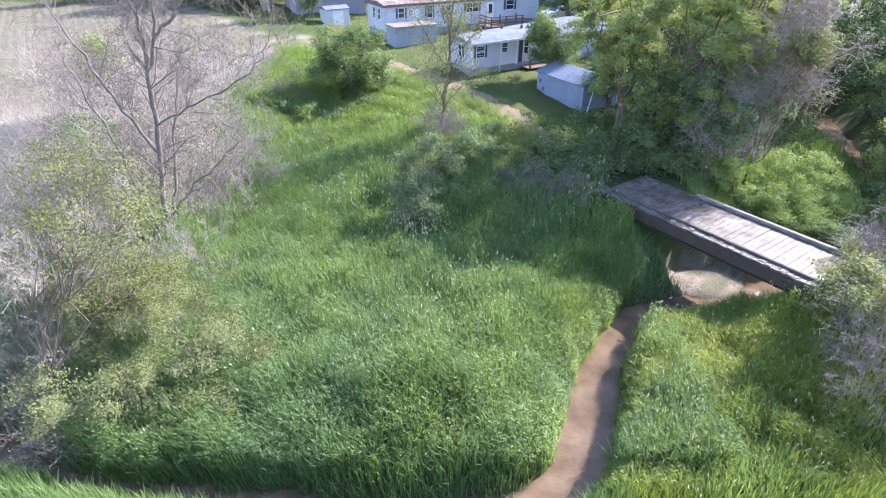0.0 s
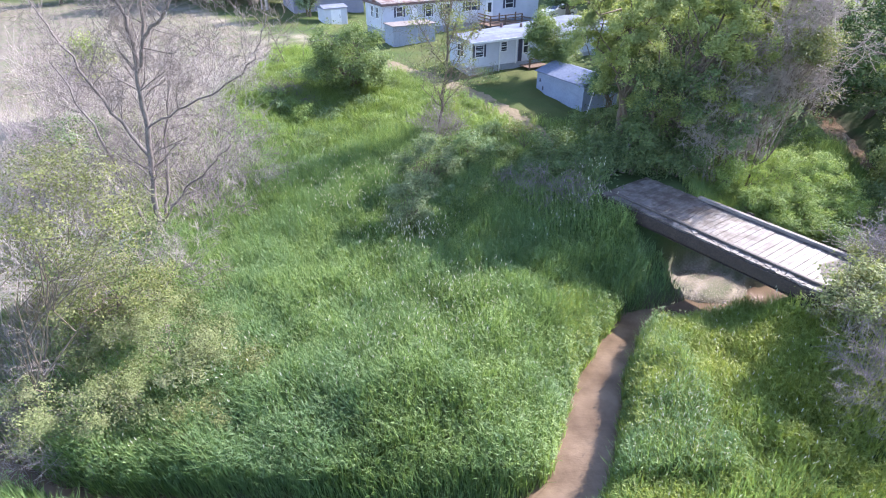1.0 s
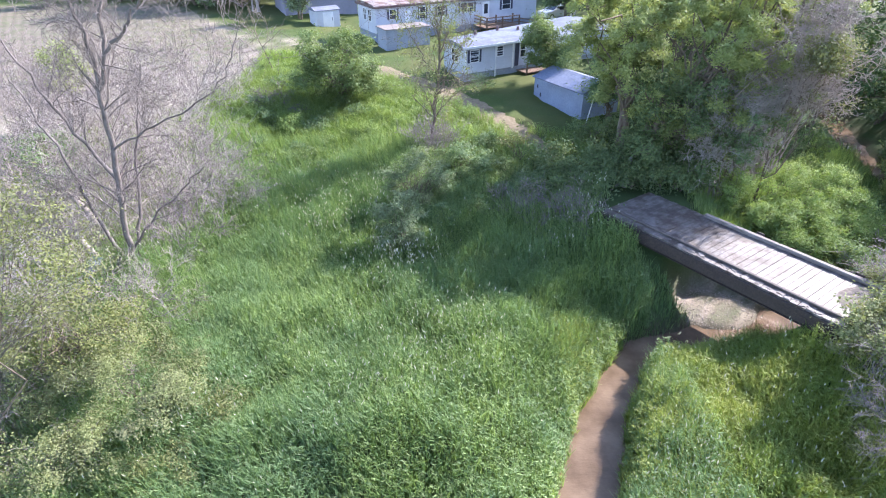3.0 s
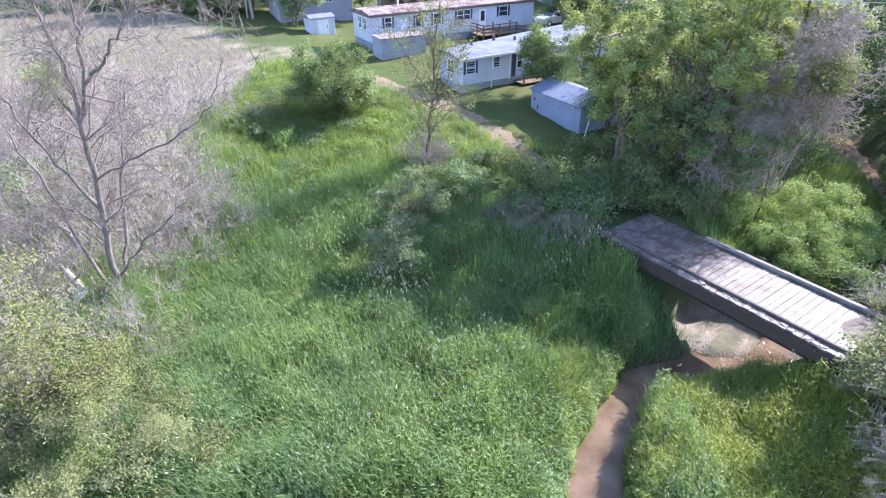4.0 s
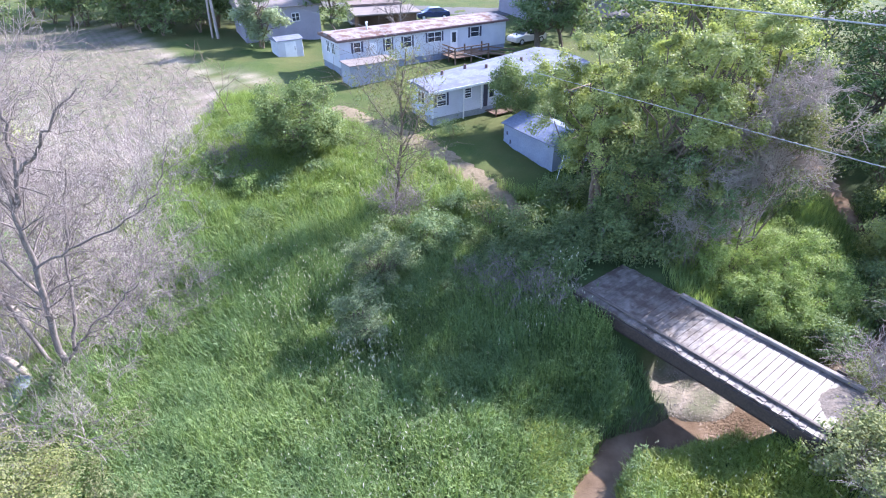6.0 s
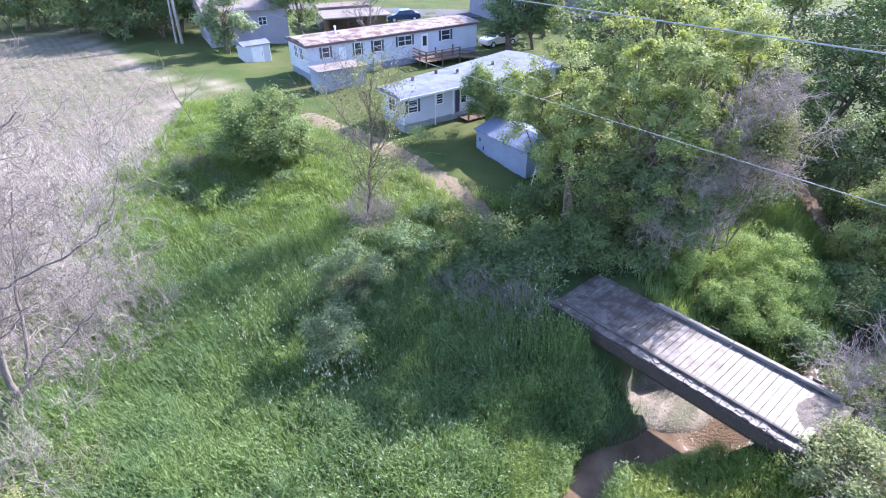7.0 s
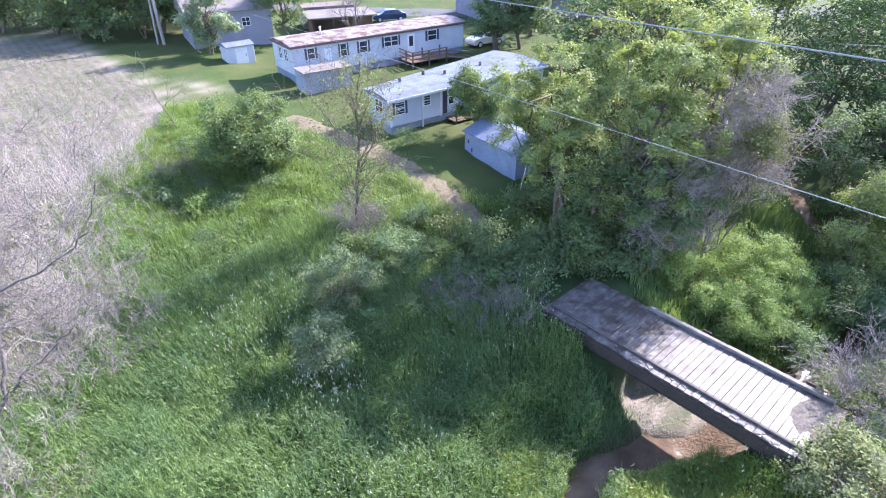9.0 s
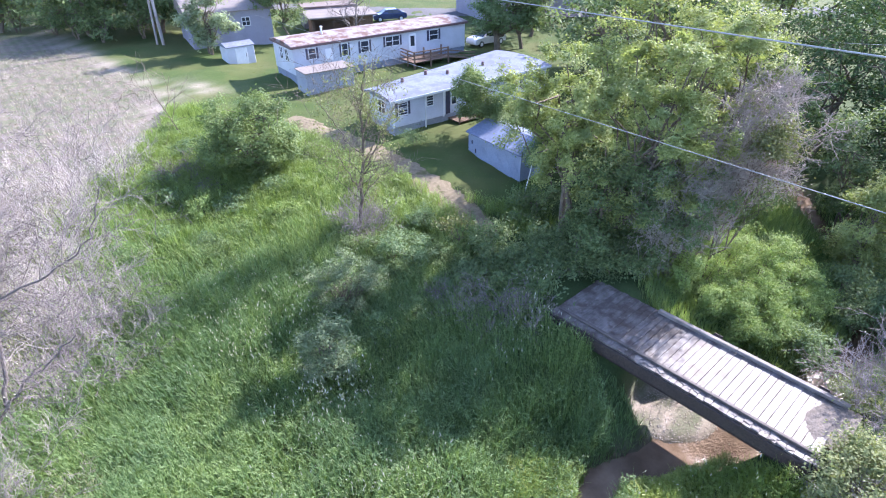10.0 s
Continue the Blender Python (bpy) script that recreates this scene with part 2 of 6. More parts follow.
def make_ground():
    """Wet humus under the reeds, mown grass round the houses, straw-covered field, bare sand, creek mud."""
    m, nt, b, out = mat_start("ground_cover")
    fine, mid, wide = noise_node(nt, 9, 6, 0.65), noise_node(nt, 1.3, 5, 0.6), noise_node(nt, 0.22, 4, 0.6)

    def mask(name):
        a = nt.nodes.new("ShaderNodeAttribute")
        a.attribute_name = name
        return a.outputs["Fac"]

    humus = mix(nt, ramp(nt, mid, 0.4, 0.62, (0, 0, 0), (1, 1, 1)), ramp(nt, fine, 0.3, 0.7, (0.035, 0.055, 0.02), (0.07, 0.11, 0.035)), (0.06, 0.085, 0.03))
    litter = ramp(nt, fine, 0.3, 0.7, (0.19, 0.165, 0.125), (0.36, 0.33, 0.25))
    lawn = mix(nt, ramp(nt, wide, 0.42, 0.62, (0, 0, 0), (1, 1, 1)), ramp(nt, fine, 0.3, 0.7, (0.036, 0.062, 0.014), (0.064, 0.094, 0.024)), (0.078, 0.09, 0.028))
    field = mix(nt, ramp(nt, mid, 0.42, 0.64, (0, 0, 0), (1, 1, 1)), ramp(nt, fine, 0.3, 0.7, (0.115, 0.094, 0.076), (0.225, 0.19, 0.16)), (0.12, 0.13, 0.072))
    tc, mp, rows = nt.nodes.new("ShaderNodeTexCoord"), nt.nodes.new("ShaderNodeMapping"), nt.nodes.new("ShaderNodeTexWave")
    mp.inputs["Rotation"].default_value = (0, 0, radians(-32.7))
    rows.inputs["Scale"].default_value, rows.inputs["Distortion"].default_value, rows.inputs["Detail"].default_value = 0.36, 3.0, 3.0
    nt.links.new(tc.outputs["Object"], mp.inputs[0])
    nt.links.new(mp.outputs[0], rows.inputs[0])
    field = mix(nt, 0.3, field, ramp(nt, rows.outputs["Fac"], 0.25, 0.75, (0.48, 0.50, 0.42), (1, 1, 1)), "MULTIPLY")
    sand = ramp(nt, fine, 0.3, 0.7, (0.24, 0.195, 0.155), (0.44, 0.375, 0.315))
    mud = ramp(nt, fine, 0.3, 0.7, (0.06, 0.045, 0.03), (0.12, 0.09, 0.062))
    col = mix(nt, mask("litter"), humus, litter)
    col = mix(nt, mask("lawn"), col, lawn)
    col = mix(nt, mask("field"), col, field)
    col = mix(nt, mask("sand"), col, sand)
    col = mix(nt, mask("mud"), col, mud)
    nt.links.new(col, b.inputs["Base Color"])
    b.inputs["Roughness"].default_value, b.inputs["Specular IOR Level"].default_value = 0.95, 0.2
    bump(nt, b, fine, 0.5, 0.05)
    return m


M_GROUND = make_ground()


# ---- mesh helpers ----
def soup(name, verts, corner, totals, material, smooth=False):
    """A mesh from flat arrays: vertices, corner indices and corners per face."""
    me = bpy.data.meshes.new(name)
    me.vertices.add(len(verts))
    me.vertices.foreach_set("co", np.ascontiguousarray(verts, dtype=np.float32).ravel())
    me.loops.add(len(corner))
    me.loops.foreach_set("vertex_index", np.ascontiguousarray(corner, dtype=np.int32))
    me.polygons.add(len(totals))
    totals = np.asarray(totals, dtype=np.int32)
    me.polygons.foreach_set("loop_start", np.concatenate(([0], np.cumsum(totals)[:-1])).astype(np.int32))
    if smooth:
        me.polygons.foreach_set("use_smooth", np.ones(len(totals), dtype=bool))
    me.update(calc_edges=True)
    me.validate()
    me.materials.append(material)
    return me


def put(name, me, parent=None, label=""):
    ob = new(name, me)
    if parent:
        ob.parent = parent
    return tagged(ob, label)


def part(name, bm, material, parent=None, label="", smooth=False):
    me = bpy.data.meshes.new(name)
    bmesh.ops.recalc_face_normals(bm, faces=bm.faces)
    bm.to_mesh(me)
    bm.free()
    if smooth:
        me.polygons.foreach_set("use_smooth", np.ones(len(me.polygons), dtype=bool))
    me.materials.append(material)
    return put(name, me, parent, label)


def box(bm, x0, x1, y0, y1, z0, z1, bevel=0.0):
    r = bmesh.ops.create_cube(bm, size=1.0)
    vs = r["verts"]
    for v in vs:
        v.co = Vector((x0 + (v.co.x + 0.5) * (x1 - x0), y0 + (v.co.y + 0.5) * (y1 - y0), z0 + (v.co.z + 0.5) * (z1 - z0)))
    if bevel:
        es = list({e for v in vs for e in v.link_edges})
        bmesh.ops.bevel(bm, geom=es, offset=bevel, segments=1, affect="EDGES")
    return vs


def boxes(*dims, bevel=0.0):
    bm = bmesh.new()
    for d in dims:
        box(bm, *d, bevel=bevel)
    return bm


def extrude_profile(bm, pts, x0, x1):
    """Close a profile given in (y, z) into a prism from x0 to x1."""
    a = [bm.verts.new((x0, y, z)) for y, z in pts]
    b = [bm.verts.new((x1, y, z)) for y, z in pts]
    n = len(pts)
    for i in range(n):
        bm.faces.new((a[i], a[(i + 1) % n], b[(i + 1) % n], b[i]))
    bm.faces.new(a[::-1])
    bm.faces.new(b)


def thing(name, label, category, m=None, group="", kind=""):
    e = new(name)
    e.empty_display_size = 0.3
    if m is not None:
        e.matrix_world = m
    return tagged(e, label, category, group, kind)


class Tubes:
    """Collects tapered tubes along polylines into one mesh."""

    def __init__(self):
        self.v, self.c, self.n = [], [], 0

    def add(self, pts, radii, sides=5):
        pts = np.asarray(pts, dtype=float)
        k = len(pts)
        t = np.gradient(pts, axis=0)
        t /= np.linalg.norm(t, axis=1, keepdims=True) + 1e-9
        ref = np.array([0.31, 0.95, 0.05]) if abs(t[0, 1]) < 0.8 else np.array([0.95, 0.1, 0.3])
        u = np.cross(t, ref)
        u /= np.linalg.norm(u, axis=1, keepdims=True) + 1e-9
        w = np.cross(t, u)
        a = np.arange(sides) * 2 * math.pi / sides
        ring = u[:, None, :] * np.cos(a)[None, :, None] + w[:, None, :] * np.sin(a)[None, :, None]
        self.v.append((pts[:, None, :] + ring * np.asarray(radii, dtype=float)[:, None, None]).reshape(-1, 3))
        i, j = np.meshgrid(np.arange(k - 1), np.arange(sides), indexing="ij")
        p, q = i * sides + j, i * sides + (j + 1) % sides
        self.c.append((np.stack([p, q, q + sides, p + sides], -1).reshape(-1) + self.n).astype(np.int32))
        self.n += k * sides

    def mesh(self, name, material):
        c = np.concatenate(self.c)
        return soup(name, np.concatenate(self.v), c, np.full(len(c) // 4, 4), material, True)


def sstep(a, b, v):
    f = np.clip((np.asarray(v, dtype=float) - a) / (b - a), 0, 1)
    return f * f * (3 - 2 * f)


def wobble(x, y, scale, seed=0.0):
    """Smooth pseudo-noise in -1..1 from a few crossed waves."""
    x, y = np.asarray(x) * scale + seed, np.asarray(y) * scale - 0.7 * seed
    return (np.sin(x * 1.0 + 1.7 * np.sin(y * 0.7 + seed)) + np.sin(y * 1.3 + 1.3 * np.sin(x * 0.9 - seed)) + 0.6 * np.sin(2.3 * x - 1.9 * y + seed)) / 2.6


# ---- the lie of the land ----
CREEK = np.array([(44, 80), (35, 52), (31.5, 41), (29.0, 33.5), (26.4, 28.2), (22.9, 24.9), (18.6, 22.8), (15.2, 21.5), (11.4, 20.9), (8.9, 20.3), (7.5, 18.6), (6.3, 16.4), (5.35, 14.0), (4.5, 12.0), (2.6, 10.5), (-1, 10.2), (-6, 10.9), (-11, 11.3), (-16, 13.0), (-30, 17), (-60, 20)], dtype=float)
CREEK_W = np.array([0.9, 0.8, 0.6, 0.4, 0.35, 0.5, 0.9, 1.4, 0.8, 0.6, 0.64, 0.82, 0.86, 0.82, 0.5, 0.35, 0.3, 0.3, 0.35, 0.6, 0.6])
DRIVE = np.array([(10.2, 27.4), (8.9, 30.6), (7.6, 33.8), (5.9, 37.0), (4.4, 39.5), (2.3, 42.3), (-0.3, 45.6), (-4.2, 49.6), (-6.2, 51.9)], dtype=float)


def along(x, y, line):
    """Distance to a polyline and the place along it (in points)."""
    x, y = np.asarray(x, dtype=float), np.asarray(y, dtype=float)
    best, where = np.full(x.shape, 1e9), np.zeros(x.shape)
    for i in range(len(line) - 1):
        ax, ay = line[i]
        dx, dy = line[i + 1] - line[i]
        s = np.clip(((x - ax) * dx + (y - ay) * dy) / (dx * dx + dy * dy), 0, 1)
        d = np.hypot(x - ax - s * dx, y - ay - s * dy)
        near = d < best
        best, where = np.where(near, d, best), np.where(near, i + s, where)
    return best, where


def creek_edge(x, y):
    """Metres outside the water's edge (negative in the channel)."""
    d, s = along(x, y, CREEK)
    return d - np.interp(s, np.arange(len(CREEK)), CREEK_W) + 0.18 * wobble(x, y, 1.9, 2.0) + 0.09 * wobble(x, y, 5.3, 1.0)


BRIDGE_D, BRIDGE_N = np.array([0.573, -0.8195]), np.array([0.8195, 0.573])


def bridge_sn(x, y):
    return x * BRIDGE_D[0] + y * BRIDGE_D[1], x * BRIDGE_N[0] + y * BRIDGE_N[1]


def bar_reach(x, y):
    """Distance from the middle of the gravel bar, squeezed to its long shape (it ends near 1.75)."""
    return np.hypot((x - 13.0) * 0.86, (y - 23.15) * 1.08) + 0.16 * wobble(x, y, 1.7, 6.0)


def land(x, y):
    x, y = np.asarray(x, dtype=float), np.asarray(y, dtype=float)
    h = np.interp(y, [-40, 0, 12, 24, 30, 36, 40, 47, 60, 90, 200, 3000], [1.6, 1.2, 1.2, 1.45, 2.1, 3.1, 3.7, 4.4, 5.0, 5.3, 6.0, 9.0])
    right = np.interp(y, [-40, 0, 28, 40, 60, 90, 200, 3000], [2.2, 1.5, 1.2, 2.0, 4.4, 5.3, 6.0, 9.0])
    h = h + (right - h) * sstep(13, 20, x)
    h = h + 1.7 * sstep(-9.5, -15, x) * sstep(11, 18, y) * (1 - 0.75 * sstep(30, 46, y))
    h = h + 0.10 * wobble(x, y, 0.8, 1.0) + 0.05 * wobble(x, y, 2.3, 4.0)
    e = creek_edge(x, y)
    flat = 0.55 + (h - 0.55) * sstep(14.5, 18.0, x)
    h = h + (flat - h) * sstep(5.0, 7.0, x) * sstep(23.0, 20.5, y)
    h = 0.35 + (h - 0.35) * sstep(0.2, 4.2, e)
    h = np.maximum(h, 3.12 - 0.45 * np.maximum(0, np.hypot(x - 10.6, y - 29.0) - 2.4))
    h = np.maximum(h, 3.12 - 0.60 * np.maximum(0, np.hypot(x - 18.2, y - 16.6) - 2.7))
    h = -0.35 + (h + 0.35) * sstep(-0.2, 0.6, e)
    q = bar_reach(x, y)
    bar = 0.26 - 0.2 * np.maximum(0, q - 0.7) + 0.05 * wobble(x, y, 2.6, 8.0)
    return h + (bar - h) * sstep(2.2, 1.5, q)


def land_at(x, y):
    return float(land(np.array([x]), np.array([y]))[0])


def axis(lo, hi, step, far):
    core = list(np.arange(lo, hi + step / 2, step))
    up, p, s = [], hi, step
    while p < far:
        s *= 1.22
        p += s
        up.append(p)
    dn, p, s = [], lo, step
    while p > -far:
        s *= 1.22
        p -= s
        dn.append(p)
    return np.array(dn[::-1] + core + up)


def field_mask(x, y):
    """The straw-coloured field on the flat behind the dead trees."""
    edge = np.interp(y, [30, 40, 44, 48, 52, 56, 63, 71, 82, 100], [-19, -17.0, -15.6, -14.6, -14.8, -16.6, -21.8, -27.9, -36, -48])
    return sstep(0.6, -0.6, x - edge + 0.4 * wobble(x, y, 1.1, 3)) * sstep(33, 38, y + 0.15 * (x + 18)) * sstep(84, 78, y)


def lawn_mask(x, y):
    s = y - np.interp(x, [-30, -12, -6, 0, 4, 8, 14, 30], [56, 53, 49.5, 43, 39.5, 36.5, 40, 60])
    return sstep(-0.5, 0.8, s + 0.5 * wobble(x, y, 0.9, 5))


def sand_mask(x, y):
    bar = np.clip(0.62 + 0.5 * wobble(x, y, 2.9, 5.0) + 0.25 * wobble(x, y, 6.1, 2.0), 0.12, 1) * sstep(2.0, 1.4, bar_reach(x, y))
    a = np.exp(-(((x + 13.6) / 2.2) ** 2 + ((y - 58.4) / 1.1) ** 2) * 0.9)
    c = 0.8 * np.exp(-((along(x, y, np.array([(-13.5, 57.5), (-18.5, 60.0), (-24, 66), (-32, 76), (-44, 92)]))[0]) / 1.1) ** 2)
    b = np.exp(-(((x + 16) / 1.6) ** 2 + ((y - 54.5) / 4.5) ** 2))
    return np.maximum(bar, np.clip(0.85 * np.maximum(np.maximum(a, b), c) * (0.55 + 0.6 * wobble(x, y, 1.3, 7)), 0, 1))


def build_ground():
    xs, ys = axis(-32, 32, 0.45, 2500), axis(6, 64, 0.45, 2500)
    X, Y = np.meshgrid(xs, ys, indexing="xy")
    x, y = X.ravel(), Y.ravel()
    v = np.stack([x, y, land(x, y)], -1)
    nx, ny = len(xs), len(ys)
    i, j = np.meshgrid(np.arange(nx - 1), np.arange(ny - 1), indexing="xy")
    p = (j * nx + i).ravel()
    c = np.stack([p, p + 1, p + nx + 1, p + nx], -1).ravel()
    me = soup("ground", v, c, np.full(len(p), 4), M_GROUND, True)
    for name, val in (("litter", 0.8 * sstep(-11.0, -13.5, x + 0.8 * wobble(x, y, 0.7)) * sstep(48, 40, y) * sstep(11, 13, y)), ("lawn", lawn_mask(x, y)), ("field", field_mask(x, y)), ("sand", sand_mask(x, y)), ("mud", sstep(0.5, 0.0, creek_edge(x, y)) * sstep(1.3, 1.9, bar_reach(x, y)))):
        a = me.attributes.new(name, "FLOAT", "POINT")
        a.data.foreach_set("value", val.astype(np.float32))
    tagged(new("ground", me), "uneven marshy ground, lawn, straw field and creek bed", "ground", kind="structure")


build_ground()


def ribbon(name, line, widths, lift, material, label, category, step=0.5, ragged=0.2, level=None):
    """A strip that follows the land along a line, with ragged edges."""
    line = np.asarray(line, dtype=float)
    seg = np.concatenate(([0], np.cumsum(np.hypot(*np.diff(line, axis=0).T))))
    s = np.arange(0, seg[-1], step)
    cx, cy = np.interp(s, seg, line[:, 0]), np.interp(s, seg, line[:, 1])
    cx, cy = (np.convolve(np.pad(a, 4, mode="edge"), np.ones(9) / 9, "valid") for a in (cx, cy))
    w = np.interp(s, seg, widths)
    tx, ty = np.gradient(cx), np.gradient(cy)
    n = np.hypot(tx, ty)
    px, py = -ty / n, tx / n
    k = 7
    vs = []
    for q in np.linspace(-1, 1, k):
        ww = w * q * (1 + ragged * wobble(cx, cy, 1.7, 3 + q)) if abs(q) == 1 else w * q
        x, y = cx + px * ww, cy + py * ww
        z = np.full_like(x, level) if level is not None else land(x, y) + lift - 0.05 * (abs(q) == 1)
        vs.append(np.stack([x, y, z], -1))
    v = np.concatenate(vs)
    m = len(s)
    i, j = np.meshgrid(np.arange(m - 1), np.arange(k - 1), indexing="ij")
    p = (j * m + i).ravel()
    c = np.stack([p, p + 1, p + m + 1, p + m], -1).ravel()
    return tagged(put(name, soup(name, v, c, np.full(len(p), 4), material, True)), label, category, kind="structure")


ribbon("water", CREEK, CREEK_W + 0.9, 0, M_WATER, "shallow brown creek water over a sandy bed", "water", level=0.0, ragged=0.0)
ribbon("driveway", DRIVE[2:], [0.6, 1.1, 1.2, 1.15, 1.1, 1.0, 0.6], 0.03, M_DIRT, "rutted sandy dirt track with grassy edges", "track", ragged=0.35)
ribbon("road", [(-60, 112), (-10, 98), (4, 93), (30, 88), (90, 80)], [3.2] * 5, 0.05, M_ASPHALT, "grey asphalt street behind the homes", "road", step=1.0, ragged=0.02)


# ---- the bridge ----
M_SOIL = surface("dry_soil_litter", (0.10, 0.082, 0.066), (0.23, 0.195, 0.165), 3.0, 14, 0.95, relief=0.6)


def build_bridge():
    # local axes: x across the deck (0 at the downstream edge), y along it towards the near bank, z up
    L, W, Z = 10.9, 3.6, 3.3
    s0, n0 = -17.15, 22.2
    o = BRIDGE_D * s0 + BRIDGE_N * n0
    m = Matrix.Translation((o[0], o[1], 0)) @ Matrix(((BRIDGE_N[0], BRIDGE_D[0], 0, 0), (BRIDGE_N[1], BRIDGE_D[1], 0, 0), (0, 0, 1, 0), (0, 0, 0, 1)))
    br = thing("bridge", "weathered plank-decked farm bridge on dark steel beams over the creek", "bridge", m)
    r = random.Random(4)
    pitch = 0.284
    n = int(L / pitch)
    for i in range(n):
        bm = bmesh.new()
        box(bm, -0.02 + r.uniform(-0.03, 0.03), W + r.uniform(-0.03, 0.03), i * pitch + 0.0055, (i + 1) * pitch - 0.0055, Z - 0.09, Z + r.uniform(-0.008, 0.008), bevel=0.008)
        part("plank", bm, M_DECK, br)
    # kerb timbers in lengths, butted end to end
    for a, b in ((0.15, 3.6), (3.6, 7.2), (7.2, L)):
        off = r.uniform(-0.012, 0.012)
        part("kerb_timber", boxes((0.36 + off, 0.50 + off, a + 0.008, b - 0.008, Z + 0.01, Z + 0.11), bevel=0.012), M_KERB, br, "low dark kerb timber")
    for a, b in ((3.3, 6.8), (6.8, L - 0.05)):
        off = r.uniform(-0.012, 0.012)
        part("kerb_timber", boxes((W - 0.24 + off, W - 0.03 + off, a + 0.006, b - 0.006, Z + 0.012, Z + 0.17), bevel=0.02), M_TIMBER, br)
        bm = bmesh.new()
        box(bm, W - 0.02, W + 0.10, b - 1.1, b - 0.75, Z + 0.12, Z + 0.15)
        box(bm, W + 0.07, W + 0.10, b - 1.1, b - 0.75, Z + 0.15, Z + 0.22)
        part("bracket", bm, M_BEAM, br, "small dark steel bracket on the kerb")
    # loose stone-like debris strip along the downstream edge
    bm = bmesh.new()
    for k in range(38):
        y = L - (L - 3.6) * r.random() ** 1.3
        q = 0.03 + 0.07 * r.random() ** 2
        x = r.uniform(0.05, 0.30)
        vs = box(bm, x - q, x + q, y - 1.5 * q, y + 1.5 * q, Z - 0.01, Z + 0.012 + 0.15 * q)
        bmesh.ops.rotate(bm, cent=(x, y, Z), matrix=Matrix.Rotation(r.uniform(-0.7, 0.7), 3, "Z"), verts=vs)
        for v in vs:
            v.co += Vector((r.uniform(-0.3, 0.3) * q, r.uniform(-0.4, 0.4) * q, 0))
    tagged(part("edge_debris", bm, M_TIMBER, br), "pale broken debris along the deck edge", kind="stuff")
    # heap of soil and litter at the near end
    bm = bmesh.new()
    bmesh.ops.create_grid(bm, x_segments=24, y_segments=16, size=1.0)
    for v in bm.verts:
        x, y = v.co.x, v.co.y
        edge = max(0.0, 1 - (x * x + y * y) ** 0.5 * (1.0 + 0.25 * noise.noise(Vector((3 * x, 3 * y, 1)))))
        v.co = Vector((W / 2 + 0.5 + x * 1.2, L - 0.35 + y * 0.75, Z - 0.02 + 0.10 * min(1.0, 2.2 * edge) * (0.7 + 0.5 * noise.noise(Vector((5 * x, 5 * y, 4))))))
    part("soil_patch", bm, M_SOIL, br, "brown soil and leaf litter on the deck end", smooth=True)
    # beams: I-sections
    for x in (0.08, 1.25, 2.45, W - 0.12):
        bm = bmesh.new()
        t, f, h0, h1 = 0.015, 0.14, Z - 0.72, Z - 0.095
        extrude = [(x - f, h0), (x + f, h0), (x + f, h0 + 0.03), (x + t, h0 + 0.03), (x + t, h1 - 0.03), (x + f, h1 - 0.03), (x + f, h1), (x - f, h1), (x - f, h1 - 0.03), (x - t, h1 - 0.03), (x - t, h0 + 0.03), (x - f, h0 + 0.03)]
        a = [bm.verts.new((p, -0.1, q)) for p, q in extrude]
        b = [bm.verts.new((p, L + 0.1, q)) for p, q in extrude]
        for k in range(12):
            bm.faces.new((a[k], a[(k + 1) % 12], b[(k + 1) % 12], b[k]))
        bm.faces.new(a[::-1])
        bm.faces.new(b)
        part("beam", bm, M_BEAM, br)
    # timber fascia hung on the downstream beam, slightly bowed
    part("fascia_board", boxes((-0.1, -0.055, 0.0, L, Z - 0.62, Z - 0.10), bevel=0.008), M_BEAM, br)
    # abutments
    part("abutment", boxes((-0.3, W + 0.3, -1.3, 0.35, 0.2, Z - 0.73), bevel=0.04), M_CONCRETE, br, "stained concrete abutment")
    part("abutment", boxes((-0.1, W + 0.4, L - 0.15, L + 1.2, -0.4, Z - 0.73), bevel=0.04), M_CONCRETE, br, "stained concrete abutment")
    part("abutment_post", boxes((-0.35, 0.0, L - 0.55, L - 0.2, -0.4, Z - 0.6), bevel=0.02), M_BEAM, br, "dark timber post under the deck end")
    bm = boxes((-0.42, -0.16, L + 0.1, L + 0.9, 0.3, Z - 0.55), bevel=0.03)
    bmesh.ops.rotate(bm, cent=(-0.3, L + 0.2, Z - 0.6), matrix=Matrix.Rotation(radians(-22), 3, "X"), verts=bm.verts)
    part("wing_wall", bm, M_CONCRETE, br, "leaning pale concrete wing slab")
    # log jammed under the far end
    t = Tubes()
    t.add([(-0.9, 0.6, 1.6), (0.1, 1.5, 1.25), (1.2, 2.5, 0.9)], [0.14, 0.13, 0.1], 7)
    log = put("log", t.mesh("log", M_BARK_DEAD))
    log.matrix_world = m
    tagged(log, "grey driftwood log leaning under the bridge", "log")


build_bridge()


